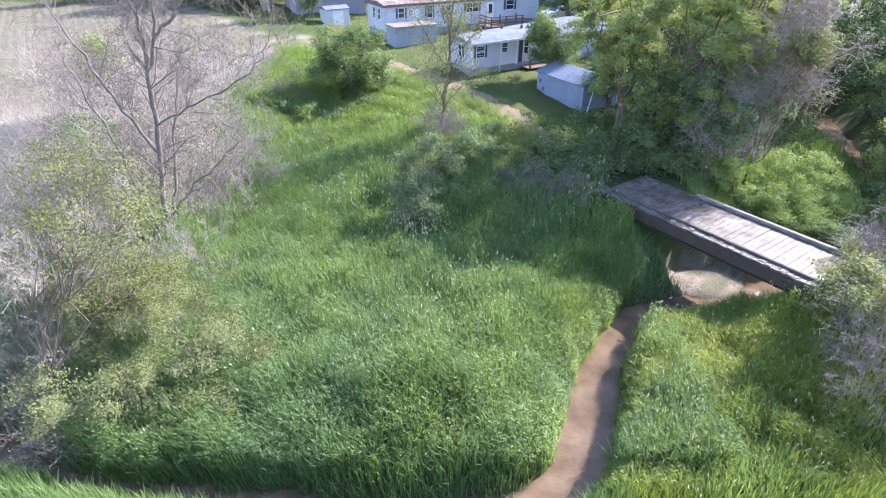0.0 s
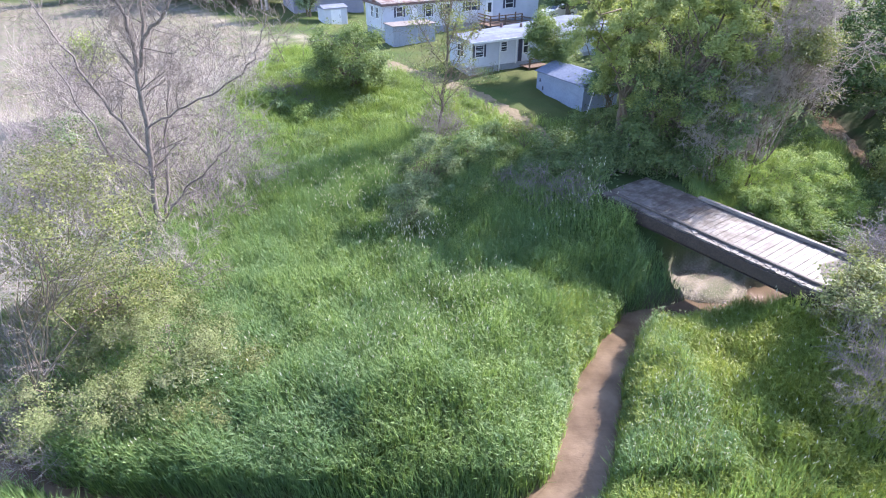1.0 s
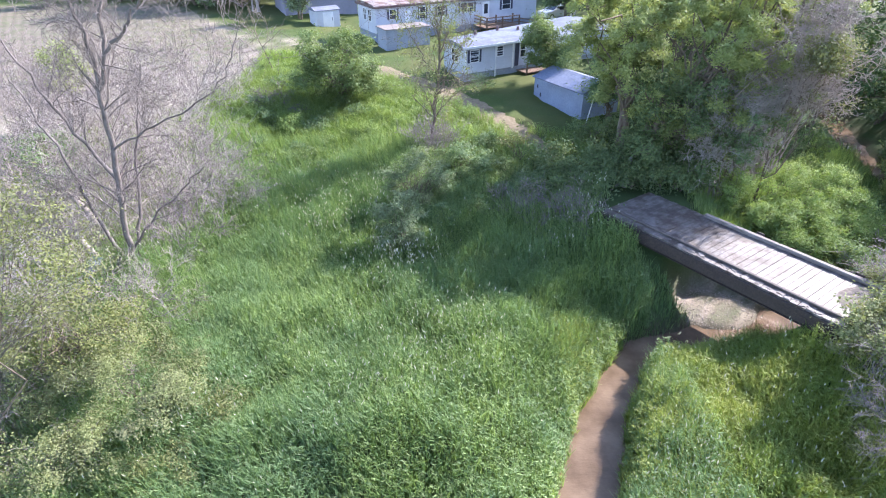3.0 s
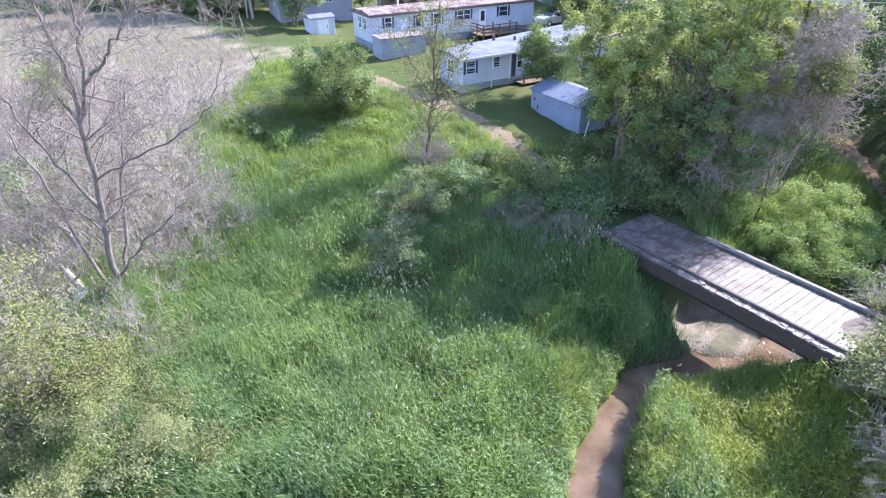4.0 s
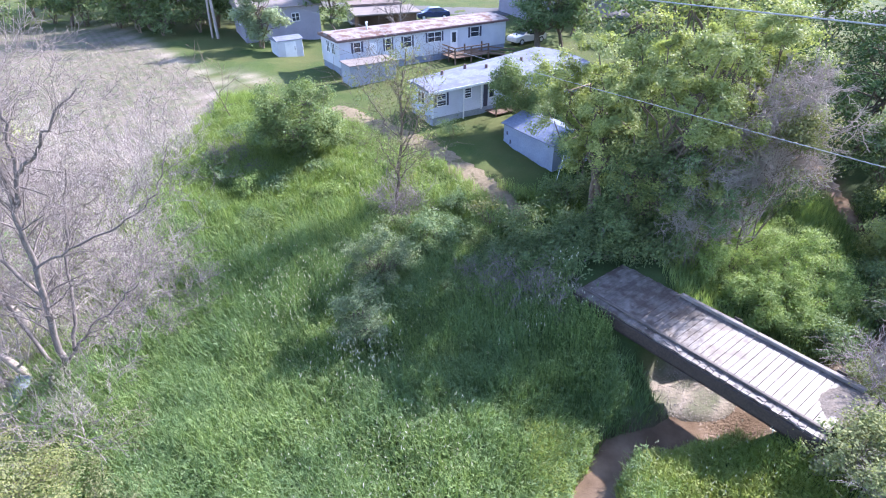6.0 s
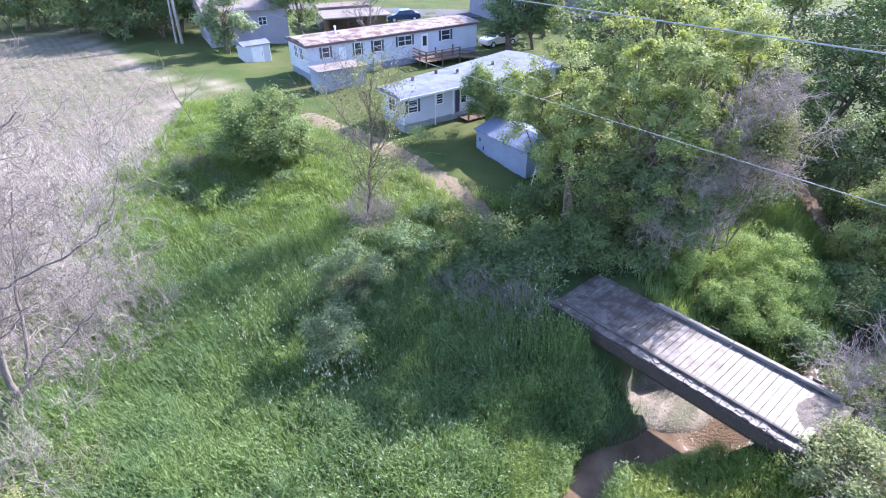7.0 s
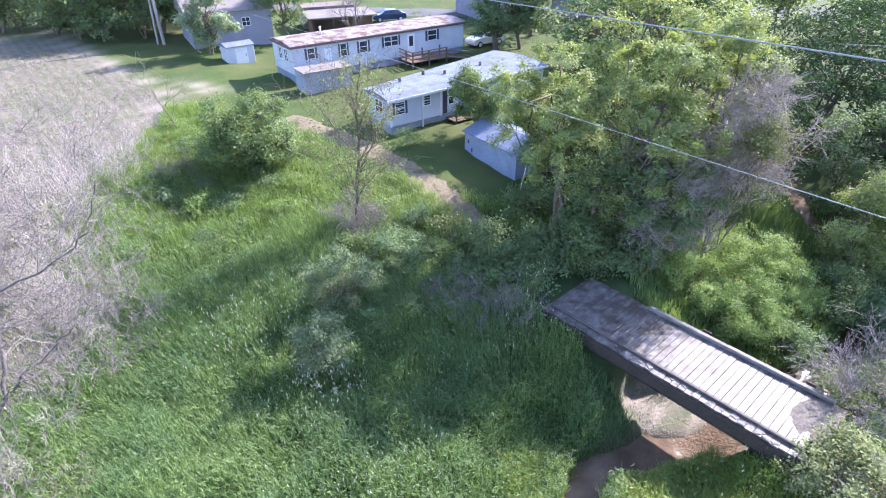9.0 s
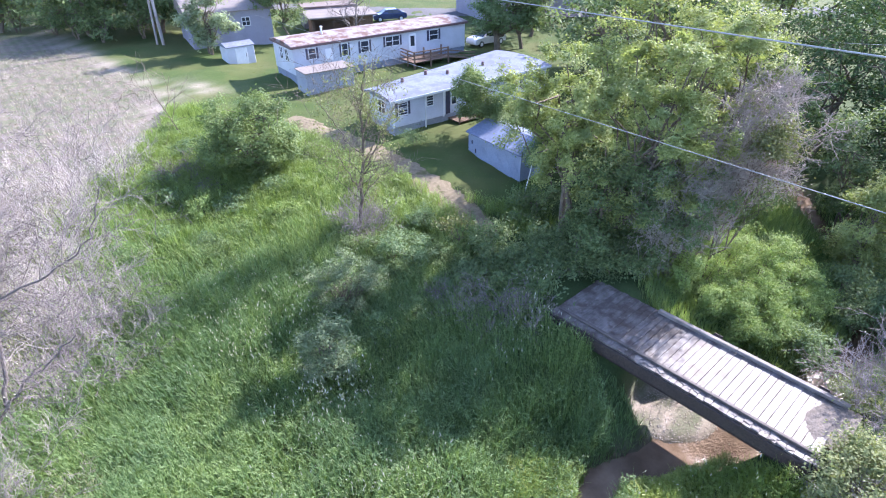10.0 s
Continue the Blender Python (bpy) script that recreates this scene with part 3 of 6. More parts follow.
# ---- houses ----
def window(parent, x0, x1, z0, z1, y=0.0, shutters=None, bars=1, pane_label=""):
    w = part("window", boxes((x0 - 0.05, x1 + 0.05, y - 0.05, y - 0.005, z0 - 0.06, z0), (x0 - 0.05, x1 + 0.05, y - 0.05, y - 0.005, z1, z1 + 0.06),
                             (x0 - 0.06, x0, y - 0.05, y - 0.005, z0, z1), (x1, x1 + 0.06, y - 0.05, y - 0.005, z0, z1)), M_TRIM, parent)
    part("pane", boxes((x0, x1, y - 0.02, y - 0.006, z0, z1)), M_GLASS, w)
    dims = [(x0, x1, y - 0.04, y - 0.021, (z0 + z1) / 2 - 0.025, (z0 + z1) / 2 + 0.025)]
    for k in range(1, bars + 1):
        xc = x0 + (x1 - x0) * k / (bars + 1)
        dims.append((xc - 0.03, xc + 0.03, y - 0.045, y - 0.0215, z0, z1))
    part("glazing_bar", boxes(*dims), M_TRIM, w)
    if shutters:
        for a, b in ((x0 - 0.07 - shutters, x0 - 0.07), (x1 + 0.07, x1 + 0.07 + shutters)):
            s = part("shutter", boxes((a, b, y - 0.05, y - 0.004, z0 - 0.05, z1 + 0.05), bevel=0.008), M_SHUTTER, parent, "dark blue window shutter")
    return w


def turned(ob, m):
    """Place a part in its thing's frame by m."""
    ob.matrix_local = m
    return ob


def end_window(parent, depth, y0, y1, z0, z1):
    """A window in the left end wall of a home (outside is -x)."""
    holder = window(parent, 0, y1 - y0, z0, z1)
    turned(holder, pose(0, y1, 0, 0, 0, -90))
    return holder


def lap_wall(bm, x0, x1, y, z0, z1, board, depth=0.02, flip=1):
    """Lapped horizontal boards on a wall facing -y: each course leans out at its foot."""
    n = max(1, int(round((z1 - z0) / board)))
    for k in range(n):
        a, b = z0 + (z1 - z0) * k / n, z0 + (z1 - z0) * (k + 1) / n
        v = [bm.verts.new(p) for p in ((x0, y - depth, a), (x1, y - depth, a), (x1, y - 0.002, b), (x0, y - 0.002, b), (x0, y + 0.001, a), (x1, y + 0.001, a))]
        bm.faces.new((v[0], v[1], v[2], v[3]))
        bm.faces.new((v[4], v[5], v[1], v[0]))


def bowed_roof(bm, x0, x1, y0, y1, z, rise, t=0.12):
    k = 8
    top = [(y0 + (y1 - y0) * i / k, z + t + rise * (1 - (2 * i / k - 1) ** 2)) for i in range(k + 1)]
    extrude_profile(bm, [(y0, z)] + top + [(y1, z)], x0, x1)


def white_home():
    L, W, S, H = 19.0, 4.5, 0.72, 2.42
    m = pose(-5.75, 59.2, 4.98, 0, 0, 29)
    ho = thing("mobile_home", "long white mobile home with rust-stained pale roof and grey skirting", "mobile home", m)
    part("wall", boxes((0, L, 0, W, S, S + H)), M_SIDING_WHITE, ho)
    bm = bmesh.new()
    lap_wall(bm, 0.06, L - 0.06, 0, S, S + H - 0.02, 0.2, 0.012)
    part("siding", bm, M_SIDING_WHITE, ho)
    part("skirting", boxes((0.06, L - 0.06, 0.06, W - 0.06, -0.5, S)), M_SKIRT, ho, "grey-blue skirting panels")
    for k in range(8):
        part("skirting_rib", boxes((1.2 + 2.3 * k, 1.26 + 2.3 * k, 0.03, 0.058, -0.4, S - 0.01)), M_SKIRT, ho)
    bm = bmesh.new()
    bowed_roof(bm, -0.18, L + 0.18, -0.18, W + 0.18, S + H + 0.02, 0.22, 0.05)
    part("roof", bm, M_ROOF_RUST, ho, "pale metal roof streaked with rust")
    part("fascia", boxes((-0.22, L + 0.22, -0.22, -0.185, S + H - 0.15, S + H + 0.06), (-0.22, -0.185, -0.18, W + 0.22, S + H - 0.15, S + H + 0.06)), M_FASCIA, ho, "dark brown fascia strip")
    bm = bmesh.new()
    for k in range(12):
        x = 1.2 + 1.5 * k
        box(bm, x, x + 0.05, -0.1, W + 0.1, S + H + 0.255, S + H + 0.315)
    for v in bm.verts:
        v.co.z += -0.22 * (2 * v.co.y / W - 1) ** 2 + 0.02
    part("roof_seam", bm, M_ROOF_RUST, ho)
    t = Tubes()
    t.add([(3.9, 2.2, S + H + 0.2), (3.9, 2.2, S + H + 0.75), (3.9, 2.2, S + H + 0.95)], [0.09, 0.09, 0.13], 10)
    t.add([(3.9, 2.2, S + H + 0.95), (3.9, 2.2, S + H + 1.0)], [0.13, 0.01], 10)
    put("vent_pipe", t.mesh("vent_pipe", M_TRIM), ho, "white roof vent pipe")
    for x0, x1, z0, z1, sh in ((1.45, 2.1, 1.95, 2.8, 0.2), (4.7, 5.3, 1.75, 2.8, 0.15), (6.7, 7.5, 1.8, 2.75, 0.2), (9.4, 10.9, 1.95, 2.8, 0.2), (14.5, 15.5, 1.9, 2.8, 0.25)):
        window(ho, x0, x1, z0, z1, -0.012, sh, 0 if x1 - x0 < 1.4 else 1)
    end_window(ho, W, 1.1, 1.75, 1.75, 2.75)
    end_window(ho, W, 2.35, 3.0, 1.75, 2.75)
    d = part("door", boxes((12.0, 12.85, -0.06, -0.005, S + 0.05, S + 2.05), bevel=0.01), M_TRIM, ho, "white entrance door with dark pane")
    part("pane", boxes((12.2, 12.65, -0.075, -0.061, S + 0.9, S + 1.85)), M_GLASS, d)
    part("utility_hatch", boxes((3.05, 3.75, -0.05, -0.013, 1.55, 2.6), bevel=0.01), M_TRIM, ho, "white utility hatch in the wall")
    # wooden deck before the door
    dk = thing("wooden_deck", "brown wooden entrance deck with railings and steps", "deck", m)
    for k in range(16):
        part("board", boxes((10.9 + 0.26 * k, 11.14 + 0.26 * k, -2.6, -0.03, 0.62, 0.66)), M_WOOD, dk)
    for x in (11.0, 12.9, 15.0):
        for y in (-2.5, -1.3):
            part("post", boxes((x - 0.06, x + 0.06, y - 0.06, y + 0.06, -0.3, 1.62)), M_WOOD, dk)
    for z in (0.95, 1.28, 1.58):
        part("rail", boxes((11.0, 15.0, -2.55, -2.47, z - 0.05, z + 0.05)), M_WOOD, dk)
        part("rail", boxes((10.96, 11.04, -2.44, -0.1, z - 0.05, z + 0.05)), M_WOOD, dk)
    for z in (0.95, 1.28):
        bm = boxes((15.07, 18.4, -2.55, -2.47, z - 0.05, z + 0.05))
        for v in bm.verts:
            v.co.z -= 0.2 * (v.co.x - 15.07)
        part("ramp_rail", bm, M_WOOD, dk)
    bm = boxes((15.06, 18.4, -2.5, -1.2, 0.58, 0.64))
    for v in bm.verts:
        v.co.z -= 0.2 * (v.co.x - 15.06)
    part("ramp", bm, M_WOOD, dk)
    # lean-to store in front of the left half
    st = thing("lean_to_store", "small grey panelled store shed with flat roof in the grass", "shed", pose(-4.55, 56.0, 4.75, 0, 0, 27))
    part("wall", boxes((0, 4.4, 0, 2.2, -0.3, 1.85)), M_SKIRT_LIGHT, st)
    for k in range(11):
        part("panel_rib", boxes((0.2 + 0.4 * k, 0.24 + 0.4 * k, -0.025, -0.001, -0.3, 1.82)), M_SKIRT_LIGHT, st)
    part("roof", boxes((-0.12, 4.52, -0.15, 2.3, 1.852, 1.93), bevel=0.01), M_ROOF_TAN, st)


white_home()


def blue_home():
    L, W, S, H = 15.5, 3.2, 0.62, 1.98
    m = pose(2.3, 46.75, 4.35, 0, 0, 30)
    ho = thing("trailer_home", "pale blue-grey older trailer home with rounded metal roof", "mobile home", m)
    part("wall", boxes((0, L, 0, W, S, S + H)), M_SIDING_BLUE, ho)
    bm = bmesh.new()
    lap_wall(bm, 0.12, 4.45, -0.02, S, S + H - 0.05, 0.19, 0.09)
    part("siding", bm, M_SIDING_WHITE, ho, "white lapped siding boards")
    bm = bmesh.new()
    lap_wall(bm, 4.7, L - 0.1, 0, S, S + H - 0.05, 0.22, 0.012)
    part("siding", bm, M_SIDING_BLUE, ho)
    part("corner_board", boxes((4.46, 4.6, -0.09, 0.0, S - 0.1, S + H - 0.02)), M_TRIM, ho)
    part("corner_board", boxes((0.0, 0.11, -0.09, 0.0, S - 0.05, S + H - 0.02)), M_TRIM, ho)
    part("skirting", boxes((0.08, L - 0.08, 0.06, W - 0.06, -0.6, S)), M_SKIRT_LIGHT, ho)
    part("downpipe", boxes((2.75, 2.83, -0.16, -0.09, -0.2, S + H)), M_TRIM, ho)
    bm = bmesh.new()
    bowed_roof(bm, -0.35, L + 0.2, -0.32, W + 0.2, S + H + 0.0, 0.26, 0.05)
    for v in bm.verts:
        v.co.y += 0.21 * max(0.0, v.co.x) * max(0.0, v.co.y) / (W + 0.2)
    part("roof", bm, M_ROOF_PALE, ho, "pale metal roof, wider at the far end")
    part("fascia", boxes((-0.38, L + 0.2, -0.37, -0.325, S + H - 0.1, S + H + 0.06)), M_TRIM, ho, "white gutter board")
    # rear room that widens the home towards its far end
    bm = boxes((1.0, L, W + 0.005, W + 0.2, -0.5, S + H - 0.02))
    for v in bm.verts:
        if v.co.y > W + 0.1:
            v.co.y += 0.2 * v.co.x - 0.1
    part("rear_room", bm, M_SIDING_BLUE, ho)
    for k, (x, y) in enumerate(((5.2, 3.2), (6.6, 2.2), (2.6, 2.6), (10.5, 2.5))):
        bm = bmesh.new()
        bmesh.ops.create_cone(bm, cap_ends=True, segments=12, radius1=0.14, radius2=0.11, depth=0.42, matrix=Matrix.Translation((x, y, S + H + 0.40)))
        part("roof_vent", bm, M_FASCIA, ho, "dark roof vent cap")
    window(ho, 0.45, 1.2, 1.45, 2.3, -0.075, 0.18, 0)
    window(ho, 2.95, 3.5, 1.65, 2.35, -0.075, None, 0)
    window(ho, 5.3, 5.75, 1.3, 2.4, -0.014, None, 0)
    window(ho, 11.4, 12.3, 1.4, 2.4, -0.014, 0.2, 1)
    end_window(ho, W, 1.0, 1.9, 1.35, 2.25)
    d = part("door", boxes((4.75, 5.15, -0.05, -0.014, S + 0.02, S + 1.9), bevel=0.008), M_SHUTTER, ho, "dark narrow door")
    # step and boards by the door
    sp = thing("porch_step", "low brown wooden porch beside the trailer wall", "porch", m)
    for k in range(9):
        part("board", boxes((4.9 + 0.25 * k, 5.13 + 0.25 * k, -1.5, -0.06, 0.3, 0.35)), M_WOOD, sp)
    for x in (5.0, 7.0):
        part("post", boxes((x - 0.05, x + 0.05, -1.45, -1.35, -0.4, 1.1)), M_WOOD, sp)
    part("rail", boxes((5.06, 6.94, -1.43, -1.37, 0.98, 1.06)), M_WOOD, sp)


blue_home()


def garden_shed():
    # local x along the long wall, from the far corner to the near one; outside of that wall is -y
    a, b = Vector((7.35, 43.9)), Vector((9.9, 39.3))
    L, W, H = (b - a).length, 3.3, 1.75
    m = pose(a.x, a.y, 3.72, 0, 0, math.degrees(math.atan2(b.y - a.y, b.x - a.x)))
    sh = thing("metal_shed", "blue-grey ribbed metal garden shed with low gable roof", "shed", m)
    bm = bmesh.new()
    n = int(L / 0.11)
    extrude_profile(bm, [(0, -0.3), (0, H), (W / 2, H + 0.5), (W, H), (W, -0.3)], 0, L)
    part("wall", bm, M_SHED, sh)
    bm = bmesh.new()
    for k in range(n):
        box(bm, 0.05 + k * 0.11, 0.09 + k * 0.11, -0.018, -0.001, -0.25, H - 0.05)
    part("wall_rib", bm, M_SHED, sh)
    for y0, y1, z0, z1 in ((-0.18, W / 2, H - 0.03, H + 0.535), (W / 2, W + 0.18, H + 0.535, H - 0.03)):
        bm = bmesh.new()
        extrude_profile(bm, [(y0, z0), (y0, z0 + 0.05), (y1, z1 + 0.05), (y1, z1)], -0.12, L + 0.12)
        part("roof", bm, M_SHED_ROOF, sh)
    part("wall_vent", boxes((0.35, 0.5, -0.035, -0.019, 1.0, 1.25)), M_SHUTTER, sh, "small dark wall vent")
    part("wall_vent", boxes((0.75, 0.88, -0.035, -0.019, 0.45, 0.75)), M_SHUTTER, sh, "small dark wall vent")
    t = Tubes()
    t.add([(0, 0, 0), (0.05, 0.05, 2.2)], [0.035, 0.03], 6)
    p = put("leaning_pole", t.mesh("leaning_pole", M_TRIM))
    p.matrix_world = pose(9.75, 37.6, land_at(9.75, 37.6) - 0.05, 0, 9, 0)
    tagged(p, "thin pale pole standing by the shed", "pole")


garden_shed()


def white_box():
    m = pose(-11.7, 66.6, 5.05, 0, 0, 32)
    wb = thing("storage_box", "white plastic storage shed with pale sloping lid", "storage shed", m)
    part("body", boxes((-1.35, 1.35, 0, 2.0, -0.2, 1.75), bevel=0.03), M_SIDING_WHITE, wb)
    bm = bmesh.new()
    extrude_profile(bm, [(-0.1, 1.755), (-0.1, 1.82), (1.0, 2.1), (2.1, 1.82), (2.1, 1.755)], -1.45, 1.45)
    part("lid", bm, M_ROOF_PALE, wb)
    part("door", boxes((-0.6, 0.6, -0.03, -0.004, 0.05, 1.6), bevel=0.01), M_TRIM, wb)
    part("handle", boxes((0.42, 0.46, -0.07, -0.031, 0.75, 1.1)), M_SHUTTER, wb, "dark handle")


white_box()


def far_house(name, label, x, y, rot, L, W, H, roof_h, wall_m, roof_m, windows, group=""):
    z = land_at(x, y)
    ho = thing(name, label, "house", pose(x, y, z, 0, 0, rot), group)
    part("wall", boxes((0, L, 0, W, -0.6, H)), wall_m, ho)
    bm = bmesh.new()
    extrude_profile(bm, [(-0.4, H + 0.003), (-0.4, H + 0.12), (W / 2, H + roof_h + 0.12), (W + 0.4, H + 0.12), (W + 0.4, H + 0.003)], -0.35, L + 0.35)
    part("roof", bm, roof_m, ho)
    for x0, x1, z0, z1 in windows:
        window(ho, x0, x1, z0, z1, 0.0, 0.0, 1)
    return ho


h3 = far_house("house", "lavender-grey house with tan roof behind a willow", -17.6, 72.0, 24, 8.6, 7.0, 3.4, 1.3, M_SIDING_LAV, M_ROOF_TAN, ((5.4, 6.2, 1.9, 2.7),))
end_window(h3, 7.0, 2.4, 3.2, 1.6, 2.6)
far_house("house", "pale lavender house behind the big trees", 16.0, 84.0, 20, 14.0, 8.0, 5.2, 1.8, M_SIDING_LAV, M_ROOF_TAN, ((1.5, 2.4, 1.4, 2.6), (4.0, 4.9, 1.4, 2.6), (1.5, 2.4, 3.6, 4.7), (4.0, 4.9, 3.6, 4.7), (7.0, 7.9, 3.6, 4.7), (7.0, 7.9, 1.4, 2.6)))
far_house("house", "distant grey house across the street", -14.0, 112.0, 15, 13.0, 8.0, 3.4, 1.8, M_SIDING_LAV, M_ROOF_BROWN, ((2, 3, 1.2, 2.3), (6, 7, 1.2, 2.3)))


def carport():
    z = land_at(-2, 80)
    cp = thing("carport", "brown flat-roofed carport with dark open front", "carport", pose(-5.6, 77.5, z, 0, 0, 14))
    part("wall", boxes((0, 7.4, 2.6, 2.75, -0.3, 2.1), (0, 0.15, 0, 2.6, -0.3, 2.1)), M_WOOD, cp)
    for x in (0.2, 2.6, 5.0, 7.2):
        part("post", boxes((x - 0.07, x + 0.07, 0.05, 0.19, -0.3, 2.1)), M_WOOD, cp)
    part("side_panel", boxes((5.6, 7.3, 0.2, 0.26, -0.2, 2.05)), M_WOOD, cp)
    part("roof", boxes((-0.4, 7.8, -0.5, 5.4, 2.1, 2.28), bevel=0.03), M_ROOF_TAN, cp)
    part("rear_roof", boxes((-0.2, 6.6, 5.45, 9.0, 2.4, 2.6), bevel=0.03), M_ROOF_BROWN, cp)
    part("rear_wall", boxes((-0.1, 6.5, 5.6, 8.9, -0.3, 2.395)), M_SIDING_LAV, cp)


carport()


def car(name, label, m, paint, group=""):
    c = thing(name, label, "car", m, group)
    bm = bmesh.new()
    prof = [(-2.2, 0.32), (-2.25, 0.62), (-2.1, 0.86), (-1.1, 0.98), (-0.45, 1.42), (0.95, 1.45), (1.75, 1.02), (2.15, 0.95), (2.25, 0.6), (2.2, 0.32)]
    extrude_profile(bm, prof, -0.88, 0.88)
    for v in bm.verts:
        if v.co.z > 1.2:
            v.co.x *= 0.8
    bmesh.ops.bevel(bm, geom=list(bm.edges), offset=0.05, segments=2, affect="EDGES")
    part("body", bm, paint, c)
    bm = bmesh.new()
    extrude_profile(bm, [(-1.0, 1.0), (-0.48, 1.37), (0.9, 1.39), (1.55, 1.02)], -0.83, 0.83)
    for v in bm.verts:
        v.co.x *= 1.035 if v.co.z < 1.2 else 0.89
    part("side_glass", bm, M_GLASS, c)
    bm = bmesh.new()
    v = [bm.verts.new(p) for p in ((-0.68, -1.06, 1.01), (0.68, -1.06, 1.01), (0.58, -0.52, 1.41), (-0.58, -0.52, 1.41), (-0.68, -1.03, 1.0), (0.68, -1.03, 1.0), (0.58, -0.49, 1.40), (-0.58, -0.49, 1.40))]
    for f in ((0, 1, 2, 3), (7, 6, 5, 4), (0, 4, 5, 1), (1, 5, 6, 2), (2, 6, 7, 3), (3, 7, 4, 0)):
        bm.faces.new([v[k] for k in f])
    part("windscreen", bm, M_GLASS, c)
    for x in (-0.8, 0.8):
        for y in (-1.4, 1.4):
            bm = bmesh.new()
            bmesh.ops.create_cone(bm, cap_ends=True, segments=18, radius1=0.33, radius2=0.33, depth=0.22, matrix=Matrix.Translation((x, y, 0.33)) @ Matrix.Rotation(radians(90), 4, "Y"))
            wh = part("wheel", bm, M_TYRE, c)
            bm = bmesh.new()
            s = 1 if x > 0 else -1
            bmesh.ops.create_cone(bm, cap_ends=True, segments=14, radius1=0.2, radius2=0.2, depth=0.02, matrix=Matrix.Translation((x + 0.121 * s, y, 0.33)) @ Matrix.Rotation(radians(90), 4, "Y"))
            part("rim", bm, M_TRIM, wh)
    return c


car("parked_car", "dark blue car parked beside the street", pose(3.6, 86.5, land_at(3.6, 86.5), 0, 0, -78), M_CAR_BLUE)
car("parked_car", "white car parked behind the wooden deck", pose(13.8, 71.6, land_at(13.8, 71.6), 0, 0, -60), M_CAR_WHITE)


# ---- utility pole and wires ----
def utility_pole():
    z = land_at(-21.5, 74.5)
    p = thing("utility_pole", "grey wooden utility pole with a brace post", "utility pole", pose(-21.5, 74.5, z))
    t = Tubes()
    t.add([(0, 0, -0.5), (0, 0, 5), (0, 0, 11)], [0.17, 0.15, 0.11], 10)
    put("pole", t.mesh("pole", M_POLE), p)
    t = Tubes()
    t.add([(-0.75, 0.3, -0.4), (-0.35, 0.1, 6), (-0.12, 0, 9)], [0.12, 0.11, 0.09], 8)
    put("brace", t.mesh("brace", M_POLE), p)
    part("crossarm", boxes((-1.1, 1.1, -0.2, -0.11, 10.2, 10.34)), M_POLE, p)


utility_pole()


def wire(label, pts, radius, sag, ends=True):
    a, b = Vector(pts[0]), Vector(pts[1])
    t = Tubes()
    line = []
    for k in range(41):
        f = k / 40
        q = a.lerp(b, f)
        line.append((q.x, q.y, q.z - 4 * sag * f * (1 - f)))
    t.add(line, [radius] * 41, 6)
    tagged(put("overhead_wire", t.mesh("overhead_wire", M_WIRE)), label, "wire", "overhead wires", "structure")


wire("pale service wire from the house across the creek", ((-12.4, 72.2, 9.3), (20.0, -18.6, 18.55)), 0.0075, 0.0)
wire("thick pale overhead cable above the trees", ((-1.86, 57.0, 14.01), (13.91, -3.0, 18.31)), 0.016, 0.0)
wire("thin overhead wire before the dark trees", ((43.36, 63.08, 6.28), (21.73, 21.09, 15.25)), 0.014, 0.0)
wire("thin low overhead wire before the dark trees", ((44.03, 58.77, -0.86), (24.24, 23.05, 11.85)), 0.014, 0.0)


# ---- trees and shrubs ----
M_LEAF_OLIVE = foliage("olive_leaves", (0.15, 0.185, 0.075), (0.30, 0.33, 0.15), (0.21, 0.22, 0.125), 0.6)
M_LEAF_BUSH = foliage("bush_leaves", (0.115, 0.175, 0.062), (0.255, 0.315, 0.13), (0.14, 0.20, 0.085), 0.6)

M_LEAF_MOUND = foliage("bright_willow_leaves", (0.15, 0.235, 0.066), (0.35, 0.44, 0.155), (0.21, 0.305, 0.105), 0.6, trans=0.45)
M_LEAF_SALLOW = foliage("grey_green_sallow_leaves", (0.12, 0.165, 0.085), (0.27, 0.325, 0.19), (0.15, 0.20, 0.11), 0.7)
M_LEAF_WILLOW = foliage("pale_willow_leaves", (0.21, 0.27, 0.15), (0.40, 0.46, 0.30), (0.25, 0.31, 0.19), 0.7)


def leaf_soup(name, c, nrm, size, material, aspect=0.5, r=rng):
    """Many small folded leaves: centre, normal and length each."""
    n = len(c)
    nrm = nrm / (np.linalg.norm(nrm, axis=1, keepdims=True) + 1e-9)
    a = r.normal(size=(n, 3))
    u = np.cross(nrm, a)
    u /= np.linalg.norm(u, axis=1, keepdims=True) + 1e-9
    w = np.cross(nrm, u)
    s = (np.asarray(size) * np.ones(n))[:, None]
    v = np.stack([c - u * s * 0.5, c + w * s * aspect * 0.5 - nrm * s * 0.08, c + u * s * 0.5 - nrm * s * 0.12, c - w * s * aspect * 0.5 - nrm * s * 0.08], 1).reshape(-1, 3)
    return soup(name, v, np.arange(4 * n), np.full(n, 4), material)


def bent(a, b, r, k=4, sway=0.12):
    a, b = np.asarray(a, float), np.asarray(b, float)
    f = np.linspace(0, 1, k)[:, None]
    d = np.linalg.norm(b - a)
    p = a + (b - a) * f + r.normal(size=(k, 3)) * sway * d * np.sin(f * math.pi) * 0.5
    return p


